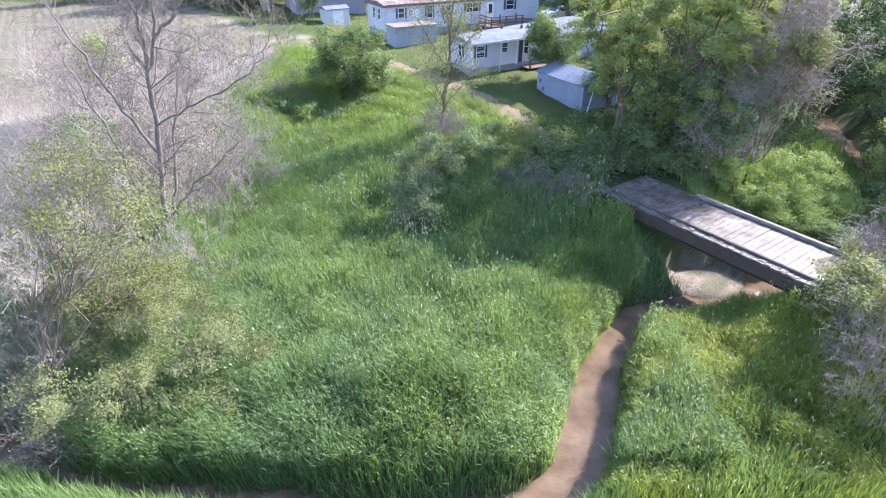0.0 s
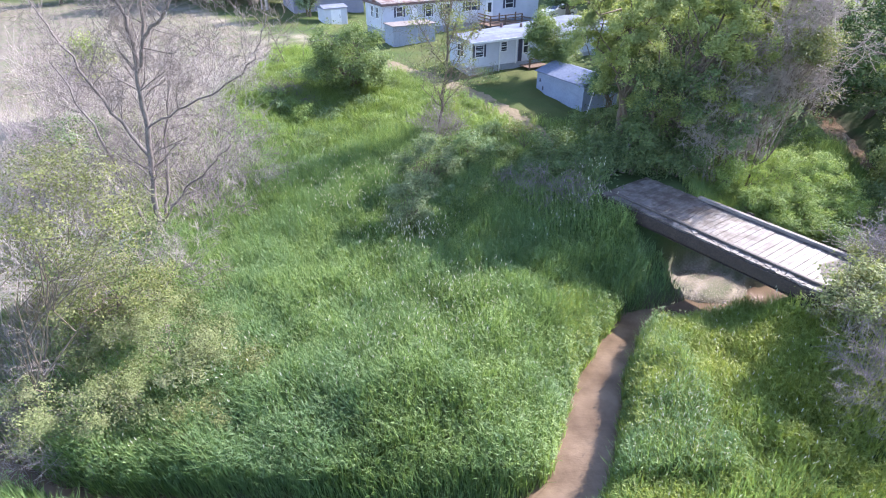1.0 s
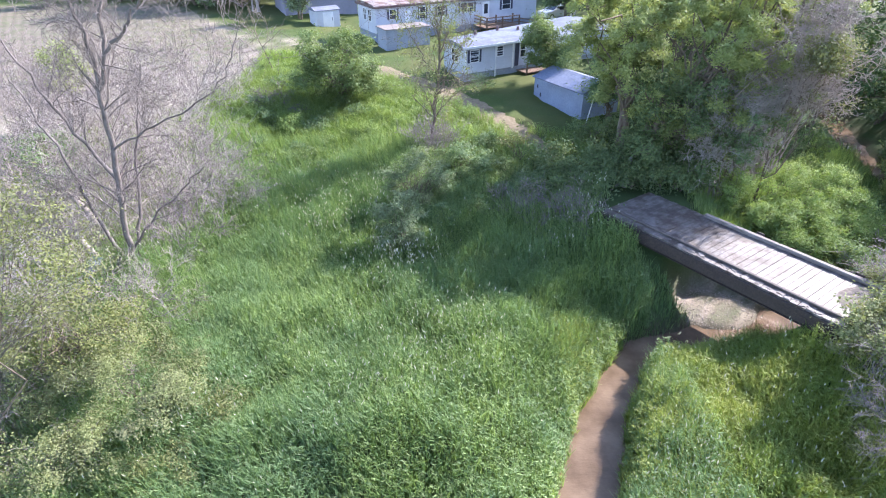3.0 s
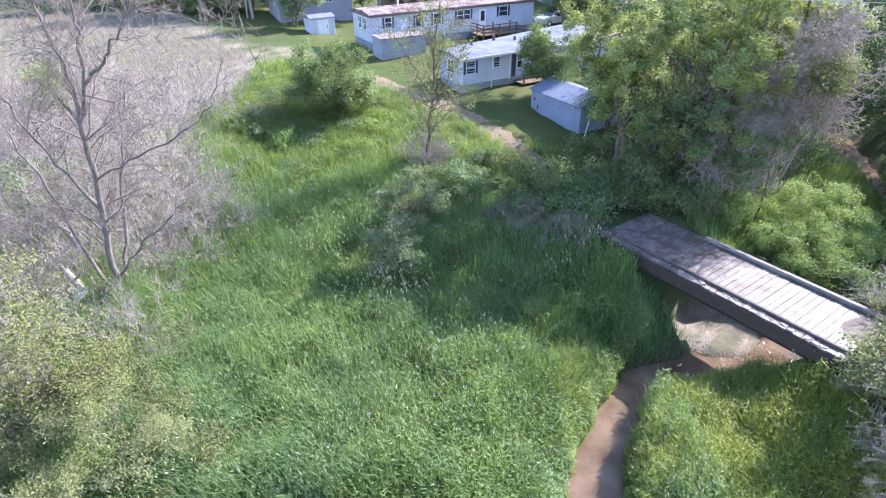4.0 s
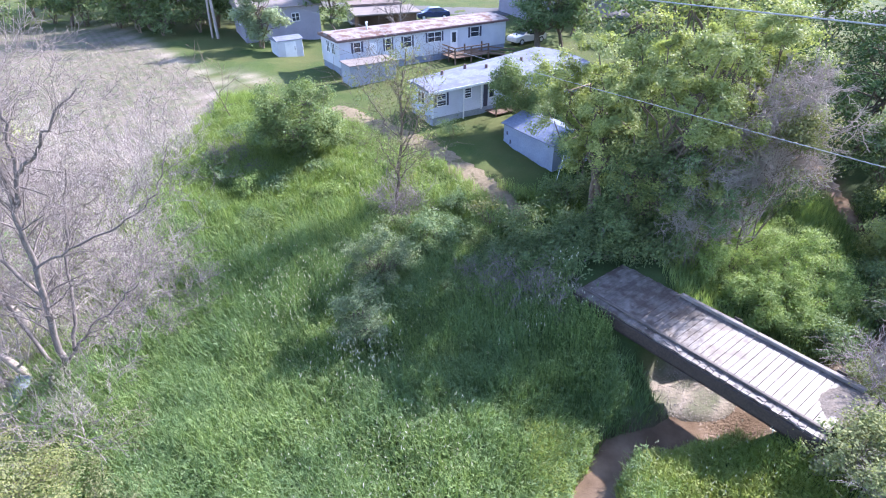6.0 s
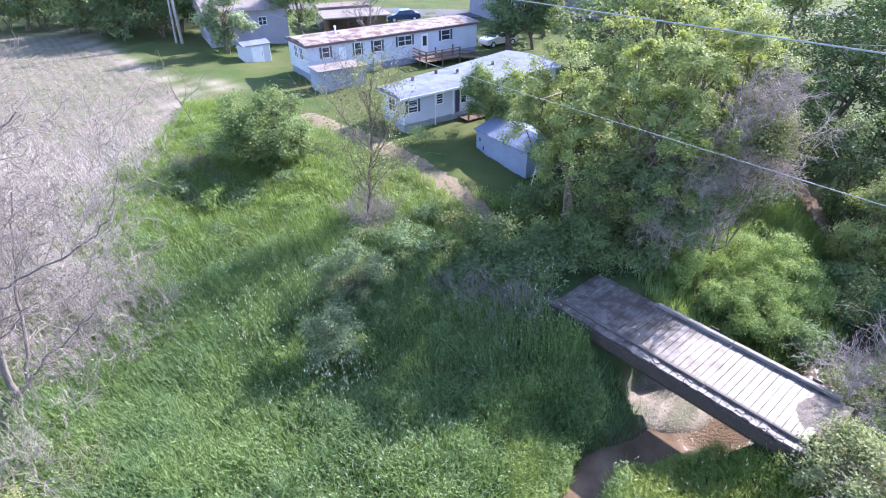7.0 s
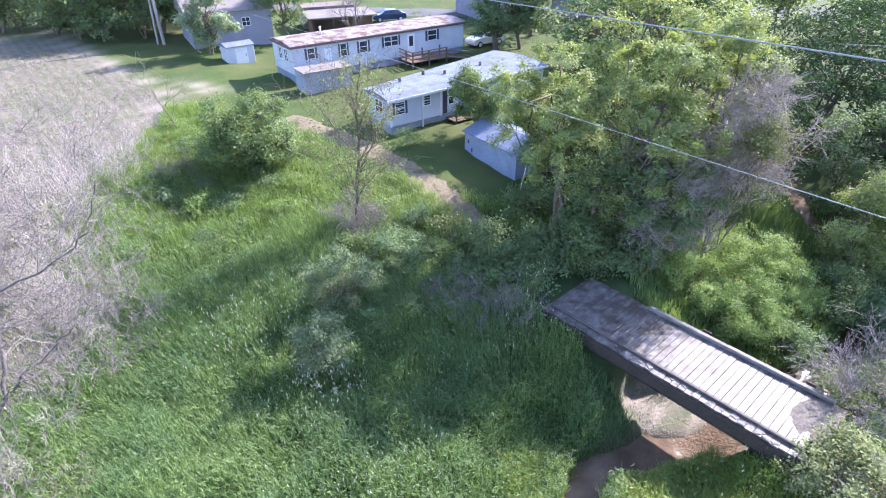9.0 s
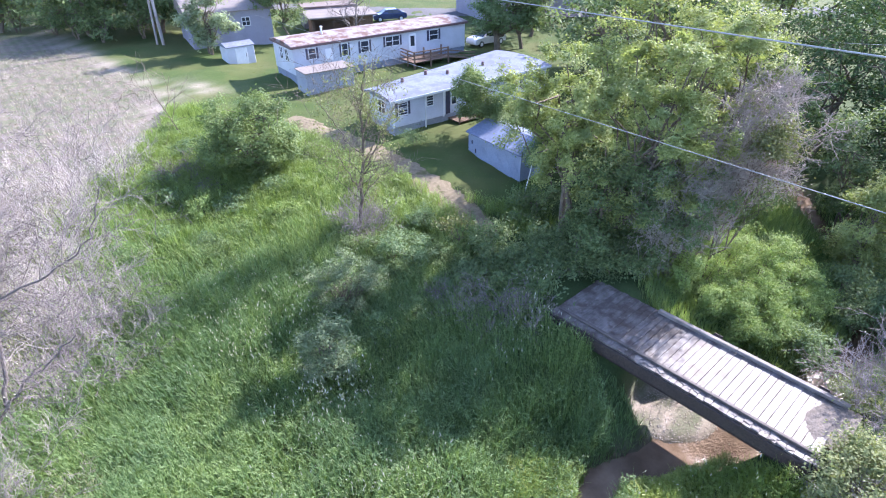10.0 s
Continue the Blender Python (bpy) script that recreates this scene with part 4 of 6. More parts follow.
def leafy_tree(name, label, category, at, lobes, material, leaf=0.11, per=900, bark=None, trunk=0.16, seed=1, stems=1, group="", clump=0.26, density=1.0, low=0.2, aspect=0.5):
    """A tree or bush: bent stems, limbs to each lobe, twigs, and a crown of leaf clumps. lobes: (dx, dy, z, r) from the foot."""
    r = np.random.default_rng(seed)
    x, y = at
    z0 = land_at(x, y)
    tr = thing(name, label, category, pose(x, y, z0), group)
    tubes, cs, ns = Tubes(), [], []
    top = max(l[2] for l in lobes)
    stem_tops = []
    for s in range(stems):
        a = r.uniform(0, 6.28)
        foot = np.array([0.25 * math.cos(a), 0.25 * math.sin(a), -0.3]) if stems > 1 else np.array([0, 0, -0.3])
        l = lobes[s % len(lobes)]
        tip = np.array([l[0] * 0.5, l[1] * 0.5, max(0.6, top * r.uniform(0.5, 0.75))])
        p = bent(foot, tip, r, 6, 0.1)
        tubes.add(p, np.linspace(trunk, trunk * 0.45, 6), 7)
        stem_tops.append(p)
    for lx, ly, lz, lr in lobes:
        c = np.array([lx, ly, lz])
        p = stem_tops[r.integers(len(stem_tops))]
        st = p[min(5, int(r.uniform(2, 6)))]
        tubes.add(bent(st, c, r, 5, 0.15), np.linspace(trunk * 0.4, trunk * 0.12, 5), 5)
        m = max(5, int(8.5 * lr * lr * density))
        d = r.normal(size=(m, 3))
        d /= np.linalg.norm(d, axis=1, keepdims=True)
        d[:, 2] = np.where(d[:, 2] < -low, -d[:, 2] * 0.6, d[:, 2])
        rad = lr * r.uniform(0.5, 1.12, (m, 1)) * np.array([1.0, 1.0, 0.85])
        cc = c + d * rad
        for q in cc[:: 7 if y > 36 else 3]:
            tubes.add(bent(c + (q - c) * 0.15, q, r, 3, 0.2), [trunk * 0.10 + 0.008, trunk * 0.06 + 0.005, 0.004], 3)
        far_off = y > 36
        k = max(6, int((0.58 if far_off else 0.78) * per / m))
        off = r.normal(size=(m, k, 3)) * clump * r.uniform(0.6, 1.35, (m, 1, 1)) * np.array([1, 1, 0.75])
        pts = cc[:, None, :] + off
        out = d[:, None, :] * 0.55 + np.array([0.1, 0.05, 0.6]) + r.normal(size=(m, k, 3)) * 0.42
        cs.append(pts.reshape(-1, 3))
        ns.append(out.reshape(-1, 3))
    c = np.concatenate(cs)
    put("trunk", tubes.mesh("trunk", bark or M_BARK), tr)
    put("crown", leaf_soup("crown", c, np.concatenate(ns), leaf * (1.14 if y > 36 else 1.0) * r.uniform(0.72, 1.42, len(c)), material, aspect, r), tr)
    return tr


def crown_lobes(seed, n, centre, radii, size):
    """Lobes scattered in an ellipsoid, larger below, uneven."""
    r = np.random.default_rng(seed)
    out = []
    for k in range(n):
        d = r.normal(size=3)
        d /= np.linalg.norm(d)
        q = r.uniform(0.35, 1.0) ** 0.6
        out.append((centre[0] + d[0] * q * radii[0], centre[1] + d[1] * q * radii[1], centre[2] + d[2] * q * radii[2], size * r.uniform(0.7, 1.25)))
    return out


def grow(t, r, p, d, length, radius, depth, kids, spread, up, sides, min_r):
    """One bare limb and its side shoots, wandering as it goes."""
    k = 4 if depth > 1 else (3 if depth else 1)
    pts, dirs = [p], [d]
    for i in range(k):
        d = d + r.normal(size=3) * 0.16 + np.array([0, 0, up])
        d = d / np.linalg.norm(d)
        pts.append(pts[-1] + d * length / k)
        dirs.append(d)
    rad = np.maximum(np.linspace(radius, radius * 0.45, k + 1), min_r)
    t.add(pts, rad, sides if depth > 2 else (4 if depth == 2 else 3))
    if depth == 0:
        return
    n = kids[-depth] if depth <= len(kids) else kids[0]
    for j in range(n):
        f = 0.25 + 0.75 * (j + r.uniform(0, 0.8)) / n
        f = min(f, 0.999)
        i = int(f * k)
        q = pts[i] + (pts[i + 1] - pts[i]) * (f * k - i)
        side = r.normal(size=3)
        side -= dirs[i] * side.dot(dirs[i])
        side /= np.linalg.norm(side) + 1e-9
        nd = dirs[i] * (1 - spread) + side * spread + np.array([0, 0, 0.1])
        grow(t, r, q, nd / np.linalg.norm(nd), length * r.uniform(0.42, 0.72), radius * 0.5 * r.uniform(0.75, 1.1), depth - 1, kids, spread, up, sides, min_r)


def bare_tree(name, label, category, at, stems, material, seed, depth=4, kids=(5, 5, 4, 3), spread=0.62, up=0.03, min_r=0.006, group="", z=None):
    """A leafless tree or thicket. stems: (dx, dy, dz) lean, length and radius each."""
    r = np.random.default_rng(seed)
    x, y = at
    tr = thing(name, label, category, pose(x, y, land_at(x, y) if z is None else z), group)
    for (lx, ly, lz), length, radius, (fx, fy) in stems:
        t = Tubes()
        d = np.array([lx, ly, lz], float)
        grow(t, r, np.array([fx, fy, -0.2]), d / np.linalg.norm(d), length, radius, depth, kids, spread, up, 7, min_r)
        put("stem", t.mesh("stem", material), tr)
    return tr


def twig_tree(name, label, category, at, lobes, material, seed, trunk=0.08, stems=3, twigs=26, fine=0.006, group=""):
    """A bare crown: stems, a limb to each lobe, and long thin shoots with side twigs spreading from it."""
    r = np.random.default_rng(seed)
    x, y = at
    tr = thing(name, label, category, pose(x, y, land_at(x, y)), group)
    t, w = Tubes(), Tubes()
    tops = []
    for s in range(stems):
        l = lobes[s % len(lobes)]
        foot = np.array([r.normal() * 0.2, r.normal() * 0.2, -0.3])
        p = bent(foot, (l[0] * 0.7, l[1] * 0.7, l[2] * 0.8), r, 7, 0.1)
        t.add(p, np.linspace(trunk, trunk * 0.4, 7), 7)
        tops.append(p)
    for lx, ly, lz, lr in lobes:
        c = np.array([lx, ly, lz])
        p = tops[r.integers(len(tops))]
        t.add(bent(p[r.integers(3, 7)], c, r, 5, 0.15), np.linspace(trunk * 0.4, trunk * 0.18, 5), 5)
        for k in range(twigs):
            d = r.normal(size=3) + np.array([0, -0.2, 0.25])
            d /= np.linalg.norm(d)
            a = c + r.normal(size=3) * 0.3 * lr
            b = a + d * lr * r.uniform(0.7, 1.5)
            q = bent(a, b, r, 4, 0.22)
            w.add(q, [fine * 2.4, fine * 1.8, fine * 1.3, fine * 0.7], 3)
            for j in range(5):
                f = r.uniform(0.2, 0.98) * 3
                i = min(2, int(f))
                o = q[i] + (q[i + 1] - q[i]) * (f - i)
                e = d + r.normal(size=3) * 0.75
                e = o + e / np.linalg.norm(e) * lr * r.uniform(0.25, 0.6)
                w.add([o, (o + e) / 2 + r.normal(size=3) * 0.04, e], [fine * 1.1, fine * 0.9, fine * 0.5], 3)
                for h in range(2):
                    g = o + (e - o) * r.uniform(0.3, 0.9)
                    u = (e - o) + r.normal(size=3) * 0.3 * lr
                    w.add([g, g + u * 0.5], [fine * 0.8, fine * 0.5], 3)
    put("stem", t.mesh("stem", material), tr)
    put("twig_crown", w.mesh("twig_crown", material), tr)
    return tr


# big leafy trees at the far end of the bridge
leafy_tree("tree", "tall boxelder tree with light green crown beside the bridge", "tree", (10.8, 33.0), crown_lobes(1, 28, (-1.2, -0.6, 7.4), (2.7, 2.4, 3.0), 1.05), M_LEAF_LIGHT, 0.12, 2150, trunk=0.2, seed=1, stems=2, clump=0.19, density=0.62, group="trees by the bridge")
leafy_tree("tree", "broad boxelder tree with light green crown above the creek", "tree", (13.2, 31.6), crown_lobes(2, 40, (0.4, -0.9, 6.6), (3.3, 2.6, 4.6), 1.15), M_LEAF_LIGHT, 0.12, 2150, trunk=0.2, seed=2, stems=2, clump=0.19, density=0.62, group="trees by the bridge")
leafy_tree("tree", "tall light green tree at the creek bank", "tree", (18.4, 35.0), crown_lobes(3, 30, (0.0, -1.4, 9.4), (2.9, 2.8, 4.2), 1.15), M_LEAF_LIGHT, 0.12, 2150, trunk=0.2, seed=3, stems=2, clump=0.19, density=0.62, group="trees by the bridge")
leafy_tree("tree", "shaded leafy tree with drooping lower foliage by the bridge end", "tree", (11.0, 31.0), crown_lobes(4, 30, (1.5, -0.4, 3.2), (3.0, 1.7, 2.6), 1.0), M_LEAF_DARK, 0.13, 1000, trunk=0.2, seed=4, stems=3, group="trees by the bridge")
leafy_tree("tree", "rounded mid-green tree before the trailer home", "tree", (8.7, 46.3), crown_lobes(5, 26, (0.2, -0.4, 3.0), (2.1, 1.6, 2.3), 0.85), M_LEAF_BUSH, 0.12, 1500, trunk=0.1, seed=5)
leafy_tree("tree", "leafy tree behind the metal shed", "tree", (15.6, 40.4), crown_lobes(6, 18, (-0.2, 0, 5.0), (2.4, 2.2, 3.4), 1.4), M_LEAF_LIGHT, 0.16, 1000, trunk=0.2, seed=6, group="trees by the bridge")
leafy_tree("tree", "tall tree with yellow-green crown behind the others", "tree", (20.5, 43.0), crown_lobes(7, 20, (0, 0, 9.0), (4.0, 3.0, 4.0), 1.9), M_LEAF_LIGHT, 0.2, 1000, trunk=0.3, seed=7, group="trees by the bridge")

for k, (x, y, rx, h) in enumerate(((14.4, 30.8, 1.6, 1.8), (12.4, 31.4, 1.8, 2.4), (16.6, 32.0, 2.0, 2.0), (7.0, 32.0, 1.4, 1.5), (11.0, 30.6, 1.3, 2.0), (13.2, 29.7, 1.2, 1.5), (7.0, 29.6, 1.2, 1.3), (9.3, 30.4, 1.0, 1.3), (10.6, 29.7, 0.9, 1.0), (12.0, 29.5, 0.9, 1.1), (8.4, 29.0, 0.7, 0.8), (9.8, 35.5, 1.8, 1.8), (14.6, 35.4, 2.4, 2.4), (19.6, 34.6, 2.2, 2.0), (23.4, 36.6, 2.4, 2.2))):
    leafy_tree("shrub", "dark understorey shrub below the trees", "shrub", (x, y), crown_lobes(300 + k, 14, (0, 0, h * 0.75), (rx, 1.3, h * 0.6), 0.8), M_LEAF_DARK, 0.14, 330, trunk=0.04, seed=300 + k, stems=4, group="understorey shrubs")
for k, (x, y, rx, h) in enumerate(((20.8, 21.0, 1.1, 1.0), (25.2, 23.6, 1.4, 1.5), (28.2, 26.6, 1.8, 2.0), (22.6, 22.2, 0.9, 0.8), (24.9, 28.4, 1.2, 1.8), (26.0, 26.6, 1.1, 1.4), (23.9, 26.9, 0.8, 1.2), (20.4, 24.9, 0.8, 1.1), (27.4, 29.2, 1.0, 2.0))):
    leafy_tree("shrub", "leafy shrub hanging over the creek bend", "shrub", (x, y), crown_lobes(320 + k, 12, (0, 0, h * 0.75), (rx, 1.2, h * 0.6), 0.6), M_LEAF_GREY if k % 2 else M_LEAF_DARK, 0.11, 420, trunk=0.04, seed=320 + k, stems=4, group="creek bend shrubs")
leafy_tree("shrub", "small green shrub at the trailer's front wall", "shrub", (3.6, 45.2), crown_lobes(330, 8, (0, 0, 0.6), (0.9, 0.6, 0.4), 0.4), M_LEAF_GREY, 0.1, 220, trunk=0.02, seed=330, stems=4)

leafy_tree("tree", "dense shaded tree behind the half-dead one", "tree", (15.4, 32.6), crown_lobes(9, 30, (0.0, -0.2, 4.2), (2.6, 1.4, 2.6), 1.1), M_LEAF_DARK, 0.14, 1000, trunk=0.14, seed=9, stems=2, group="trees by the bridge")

leafy_tree("small_tree", "grey-green leafy tree at the corner of the metal shed", "tree", (11.6, 38.6), crown_lobes(10, 20, (0, 0, 2.9), (1.5, 1.2, 2.3), 0.8), M_LEAF_GREY, 0.12, 800, trunk=0.08, seed=10, stems=3)

# half-dead tree in front of them
twig_tree("dead_tree", "half-dead tree with a dense crown of reddish-grey bare twigs", "tree", (17.4, 31.6), crown_lobes(21, 40, (0.4, -2.0, 8.0), (3.6, 1.0, 2.8), 0.9), M_TWIG_RED, 21, 0.11, 5, 13, 0.008)
twig_tree("dead_tree", "bare grey tree leaning over the bank beside the bridge", "tree", (15.6, 30.2), crown_lobes(22, 26, (-0.6, -0.7, 4.9), (2.5, 0.8, 2.5), 0.9), M_TWIG_PALE, 22, 0.10, 5, 11, 0.009)
leafy_tree("small_tree", "sparse grey-green leafy growth among the bare branches", "tree", (15.2, 30.0), crown_lobes(23, 26, (0.0, -0.9, 5.1), (2.5, 0.8, 2.6), 0.5), M_LEAF_GREY, 0.12, 260, trunk=0.05, seed=23, stems=3, clump=0.18)
leafy_tree("sapling", "sparse yellow-leaved sapling among bare branches", "sapling", (17.8, 30.4), crown_lobes(8, 14, (0.6, -1.9, 7.0), (2.6, 0.9, 2.4), 0.45), M_LEAF_YELLOW, 0.11, 120, trunk=0.06, seed=8)

leafy_tree("sapling", "small yellow-leaved crown within the half-dead tree", "sapling", (17.6, 30.0), crown_lobes(81, 10, (0.3, -1.7, 8.6), (0.9, 0.5, 0.9), 0.5), M_LEAF_YELLOW, 0.12, 420, trunk=0.05, seed=81)

# dark wood on the far right; last two trees unseen, added for shade
for k, (x, y, h, w, seed) in enumerate(((27.0, 41, 8.0, 3.2, 31), (35.0, 38, 7.0, 3.0, 32), (35.5, 46, 10.0, 4.0, 33), (38, 42, 10.0, 4.0, 34), (26, 50, 10.5, 4.0, 35), (36, 54, 11.0, 4.5, 36), (44, 50, 11.0, 4.5, 37), (46, 38, 10.0, 4.2, 39), (33.2, 32.6, 9.5, 2.8, 38), (31.8, 28.4, 7.5, 2.4, 42))):
    leafy_tree("tree", "dense dark green tree of the creekside wood and its added shade trees", "tree", (x, y), crown_lobes(seed, 24, (0, 0, h * 0.56), (w, w, h * 0.5), w * 0.48), M_LEAF_WOOD, 0.21, 470, trunk=0.25, seed=seed, group="creekside wood")
leafy_tree("shrub", "light green shrub at the creek bend", "shrub", (27.7, 31.2), crown_lobes(40, 34, (0, 0, 3.8), (2.1, 1.7, 2.9), 0.9), M_LEAF_LIGHT, 0.12, 1100, trunk=0.08, seed=40, stems=4)
leafy_tree("shrub", "dense green shrub at the edge of the wood", "shrub", (30.6, 36.0), crown_lobes(41, 24, (0, 0, 4.6), (2.6, 2.2, 4.0), 1.2), M_LEAF_DARK, 0.17, 700, trunk=0.08, seed=41, stems=4)

# leafy clumps that fill the bank at the creek bend
for k, (x, y, rx, h) in enumerate(((17.2, 28.9, 1.0, 2.3), (18.6, 28.2, 1.1, 2.4), (19.9, 29.2, 1.2, 2.8), (21.2, 28.4, 1.1, 2.5), (18.9, 30.2, 1.1, 2.9), (20.9, 30.4, 1.2, 3.0), (17.9, 27.0, 0.9, 1.8), (19.4, 27.0, 1.0, 2.0), (20.8, 27.2, 0.9, 1.9), (22.4, 29.4, 1.0, 2.5), (22.2, 27.6, 0.9, 1.8), (15.7, 28.9, 0.7, 2.2), (16.6, 27.4, 0.7, 1.5), (17.4, 26.2, 0.7, 1.3), (18.8, 25.7, 0.8, 1.4), (20.1, 25.9, 0.7, 1.2))):
    leafy_tree("willow_clump", "bright green leafy willow clump on the creek bank", "shrub", (x, y), crown_lobes(420 + k, 16, (0, 0, h * 0.62), (rx, rx, h * 0.42), 0.5), M_LEAF_MOUND, 0.105, 400, trunk=0.025, seed=420 + k, stems=6, group="creek bank willows", clump=0.17, aspect=0.35)

# trees behind the homes
leafy_tree("willow_tree", "pale grey-green willow in front of the lavender house", "tree", (-15.3, 69.6), crown_lobes(50, 30, (0.2, -0.4, 3.6), (2.5, 1.8, 3.0), 0.95), M_LEAF_WILLOW, 0.2, 700, trunk=0.14, seed=50, stems=2)
leafy_tree("tree", "tall leafy tree behind the white mobile home", "tree", (14.4, 69.0), crown_lobes(51, 34, (0.8, -0.4, 3.6), (3.8, 1.6, 3.0), 1.1), M_LEAF_GREY, 0.2, 600, trunk=0.35, seed=51, stems=2)
leafy_tree("tree", "grey-green tree beside the carport", "tree", (-8.2, 76.0), crown_lobes(52, 22, (0, 0, 5.0), (2.8, 2.2, 3.8), 1.3), M_LEAF_DARK, 0.2, 700, trunk=0.14, seed=52)
bare_tree("bare_tree", "thin bare tree beside the carport", "tree", (-0.6, 77.0), [((0.1, 0, 1), 4.5, 0.12, (0, 0)), ((-0.3, 0.1, 1), 3.8, 0.09, (0.1, 0))], M_BARK_DEAD, 53, 3, (6, 5, 4), 0.6, 0.03, 0.014)
for x, y, h, seed in ((-18.5, 79.5, 9, 357), (-23.5, 81, 9.5, 358), (-21, 84, 11.5, 350), (-27, 87, 12, 351), (-34, 90, 12, 352), (-41, 96, 12.5, 353), (-15, 90, 10, 354), (-50, 98, 13, 355)):
    leafy_tree("tree", "tall dark tree shading the far lawn", "tree", (x, y), crown_lobes(seed, 20, (0, 0, h * 0.58), (4.2, 4.0, h * 0.42), 2.1), M_LEAF_DARK, 0.36, 300, trunk=0.28, seed=seed, group="far trees", clump=0.4)
far = [(-26, 84, 60), (-31, 80, 61), (-36, 90, 62), (-43, 84, 63), (-52, 92, 64), (-24, 94, 65), (-60, 80, 66), (-16, 104, 67), (20, 76, 68), (17.5, 70, 86), (23, 53, 401), (29, 56, 402), (34, 62, 403), (27, 66, 404), (36, 70, 405), (24, 86, 406), (33, 88, 407), (50, 74, 408), (44, 76, 409), (60, 70, 410), (38, 100, 411), (30, 62, 69), (22, 60, 70), (33, 76, 71), (40, 66, 72), (48, 62, 73), (28, 98, 74), (42, 88, 75), (-45, 104, 76), (12, 118, 77), (26, 112, 78), (54, 78, 79), (-4, 118, 80), (-30, 112, 81), (58, 58, 82), (-54, 70, 83), (-66, 96, 84)]
for x, y, seed in far:
    h = 7.5 + (seed * 37 % 10) * 0.45
    leafy_tree("tree", "leafy green tree behind the homes", "tree", (x, y), crown_lobes(seed, 14, (0, 0, h * 0.54), (3.5, 3.5, h * 0.46), 1.9), M_LEAF_DARK if seed % 3 else M_LEAF_LIGHT, 0.38, 200, trunk=0.24, seed=seed, group="far trees", clump=0.4)
for x, y, seed in ((-28.5, 76.5, 90), (-24.5, 78, 91), (-32, 79, 92), (-36, 82, 93), (-20, 80, 94), (-41, 84, 95), (-46, 86, 96), (-50, 80, 97), (-30, 84, 98), (-25, 83, 99), (-38, 88, 85)):
    leafy_tree("shrub", "dark leafy shrub at the field's far edge", "shrub", (x, y), crown_lobes(seed, 14, (0, 0, 2.6), (2.6, 2.0, 2.2), 1.2), M_LEAF_DARK, 0.26, 300, trunk=0.08, seed=seed, stems=3, group="field edge shrubs")

# round bush and the marsh shrubs
leafy_tree("bush", "large round green bush on the meadow edge", "bush", (-6.9, 42.5), crown_lobes(100, 76, (-0.1, -0.1, 2.4), (3.2, 2.4, 2.7), 0.75), M_LEAF_BUSH, 0.13, 640, trunk=0.09, seed=100, stems=6)
bare_tree("brush", "grey bare brush beside the round bush", "brush", (-11.0, 41.4), [((-0.6, -0.3, 0.6), 1.6, 0.03, (0, 0)), ((0.5, -0.4, 0.6), 1.5, 0.03, (0.2, 0)), ((0, 0.4, 0.7), 1.5, 0.03, (-0.2, 0.2)), ((-0.8, 0.2, 0.4), 1.6, 0.03, (-0.3, 0))], M_BARK_DEAD, 101, 3, (7, 6, 4), 0.6, -0.02, 0.008)
leafy_tree("willow_shrub", "grey-green willow shrub standing in the reeds", "shrub", (-1.5, 25.2), crown_lobes(102, 44, (0, 0, 1.9), (1.25, 1.0, 1.7), 0.36), M_LEAF_SALLOW, 0.125, 230, trunk=0.03, seed=102, stems=9, clump=0.15, aspect=0.33)
leafy_tree("willow_shrub", "grey-green willow shrub behind another one", "shrub", (-0.9, 29.4), crown_lobes(103, 48, (0, 0, 2.0), (1.7, 1.1, 1.6), 0.36), M_LEAF_SALLOW, 0.125, 220, trunk=0.03, seed=103, stems=9, clump=0.15, aspect=0.33)
for k, (x, y, rx, h) in enumerate(((0.9, 30.4, 1.0, 1.5), (2.6, 31.0, 1.1, 1.7), (3.6, 29.6, 0.9, 1.3), (0.2, 32.8, 1.1, 1.6), (2.2, 33.4, 1.0, 1.5), (3.9, 32.0, 0.9, 1.3), (-2.4, 32.0, 0.9, 1.2), (1.4, 35.0, 0.9, 1.2), (3.2, 35.2, 0.8, 1.1), (-1.0, 34.4, 0.9, 1.2), (5.0, 30.8, 0.9, 1.3), (2.2, 28.4, 0.8, 1.2), (0.6, 27.6, 0.7, 1.1))):
    leafy_tree("weed_clump", "clump of tall leafy weeds near the track", "weeds", (x, y), crown_lobes(440 + k, 14, (0, 0, h * 0.6), (rx, rx * 0.9, h * 0.45), 0.38), M_LEAF_BUSH if k % 2 else M_LEAF_GREY, 0.105, 230, trunk=0.015, seed=440 + k, stems=6, group="weeds near the track", clump=0.15, aspect=0.4)
tuft_rng = np.random.default_rng(77)
for k in range(46):
    x, y = tuft_rng.uniform(-13.5, 4.0), tuft_rng.uniform(32.5, 49.0)
    h = tuft_rng.uniform(0.6, 1.15)
    if lawn_mask(np.array([x]), np.array([y]))[0] < 0.2 and field_mask(np.array([x]), np.array([y]))[0] < 0.2 and along(np.array([x]), np.array([y]), DRIVE)[0][0] > 1.8:
        leafy_tree("meadow_clump", "low leafy clump of meadow weeds in the grass", "weeds", (x, y), crown_lobes(500 + k, 7, (0, 0, h * 0.65), (0.75, 0.6, h * 0.35), 0.36), (M_LEAF_BUSH, M_LEAF_GREY, M_LEAF_MOUND)[k % 3], 0.12, 150, trunk=0.012, seed=500 + k, stems=4, group="meadow weeds", clump=0.17, aspect=0.35)
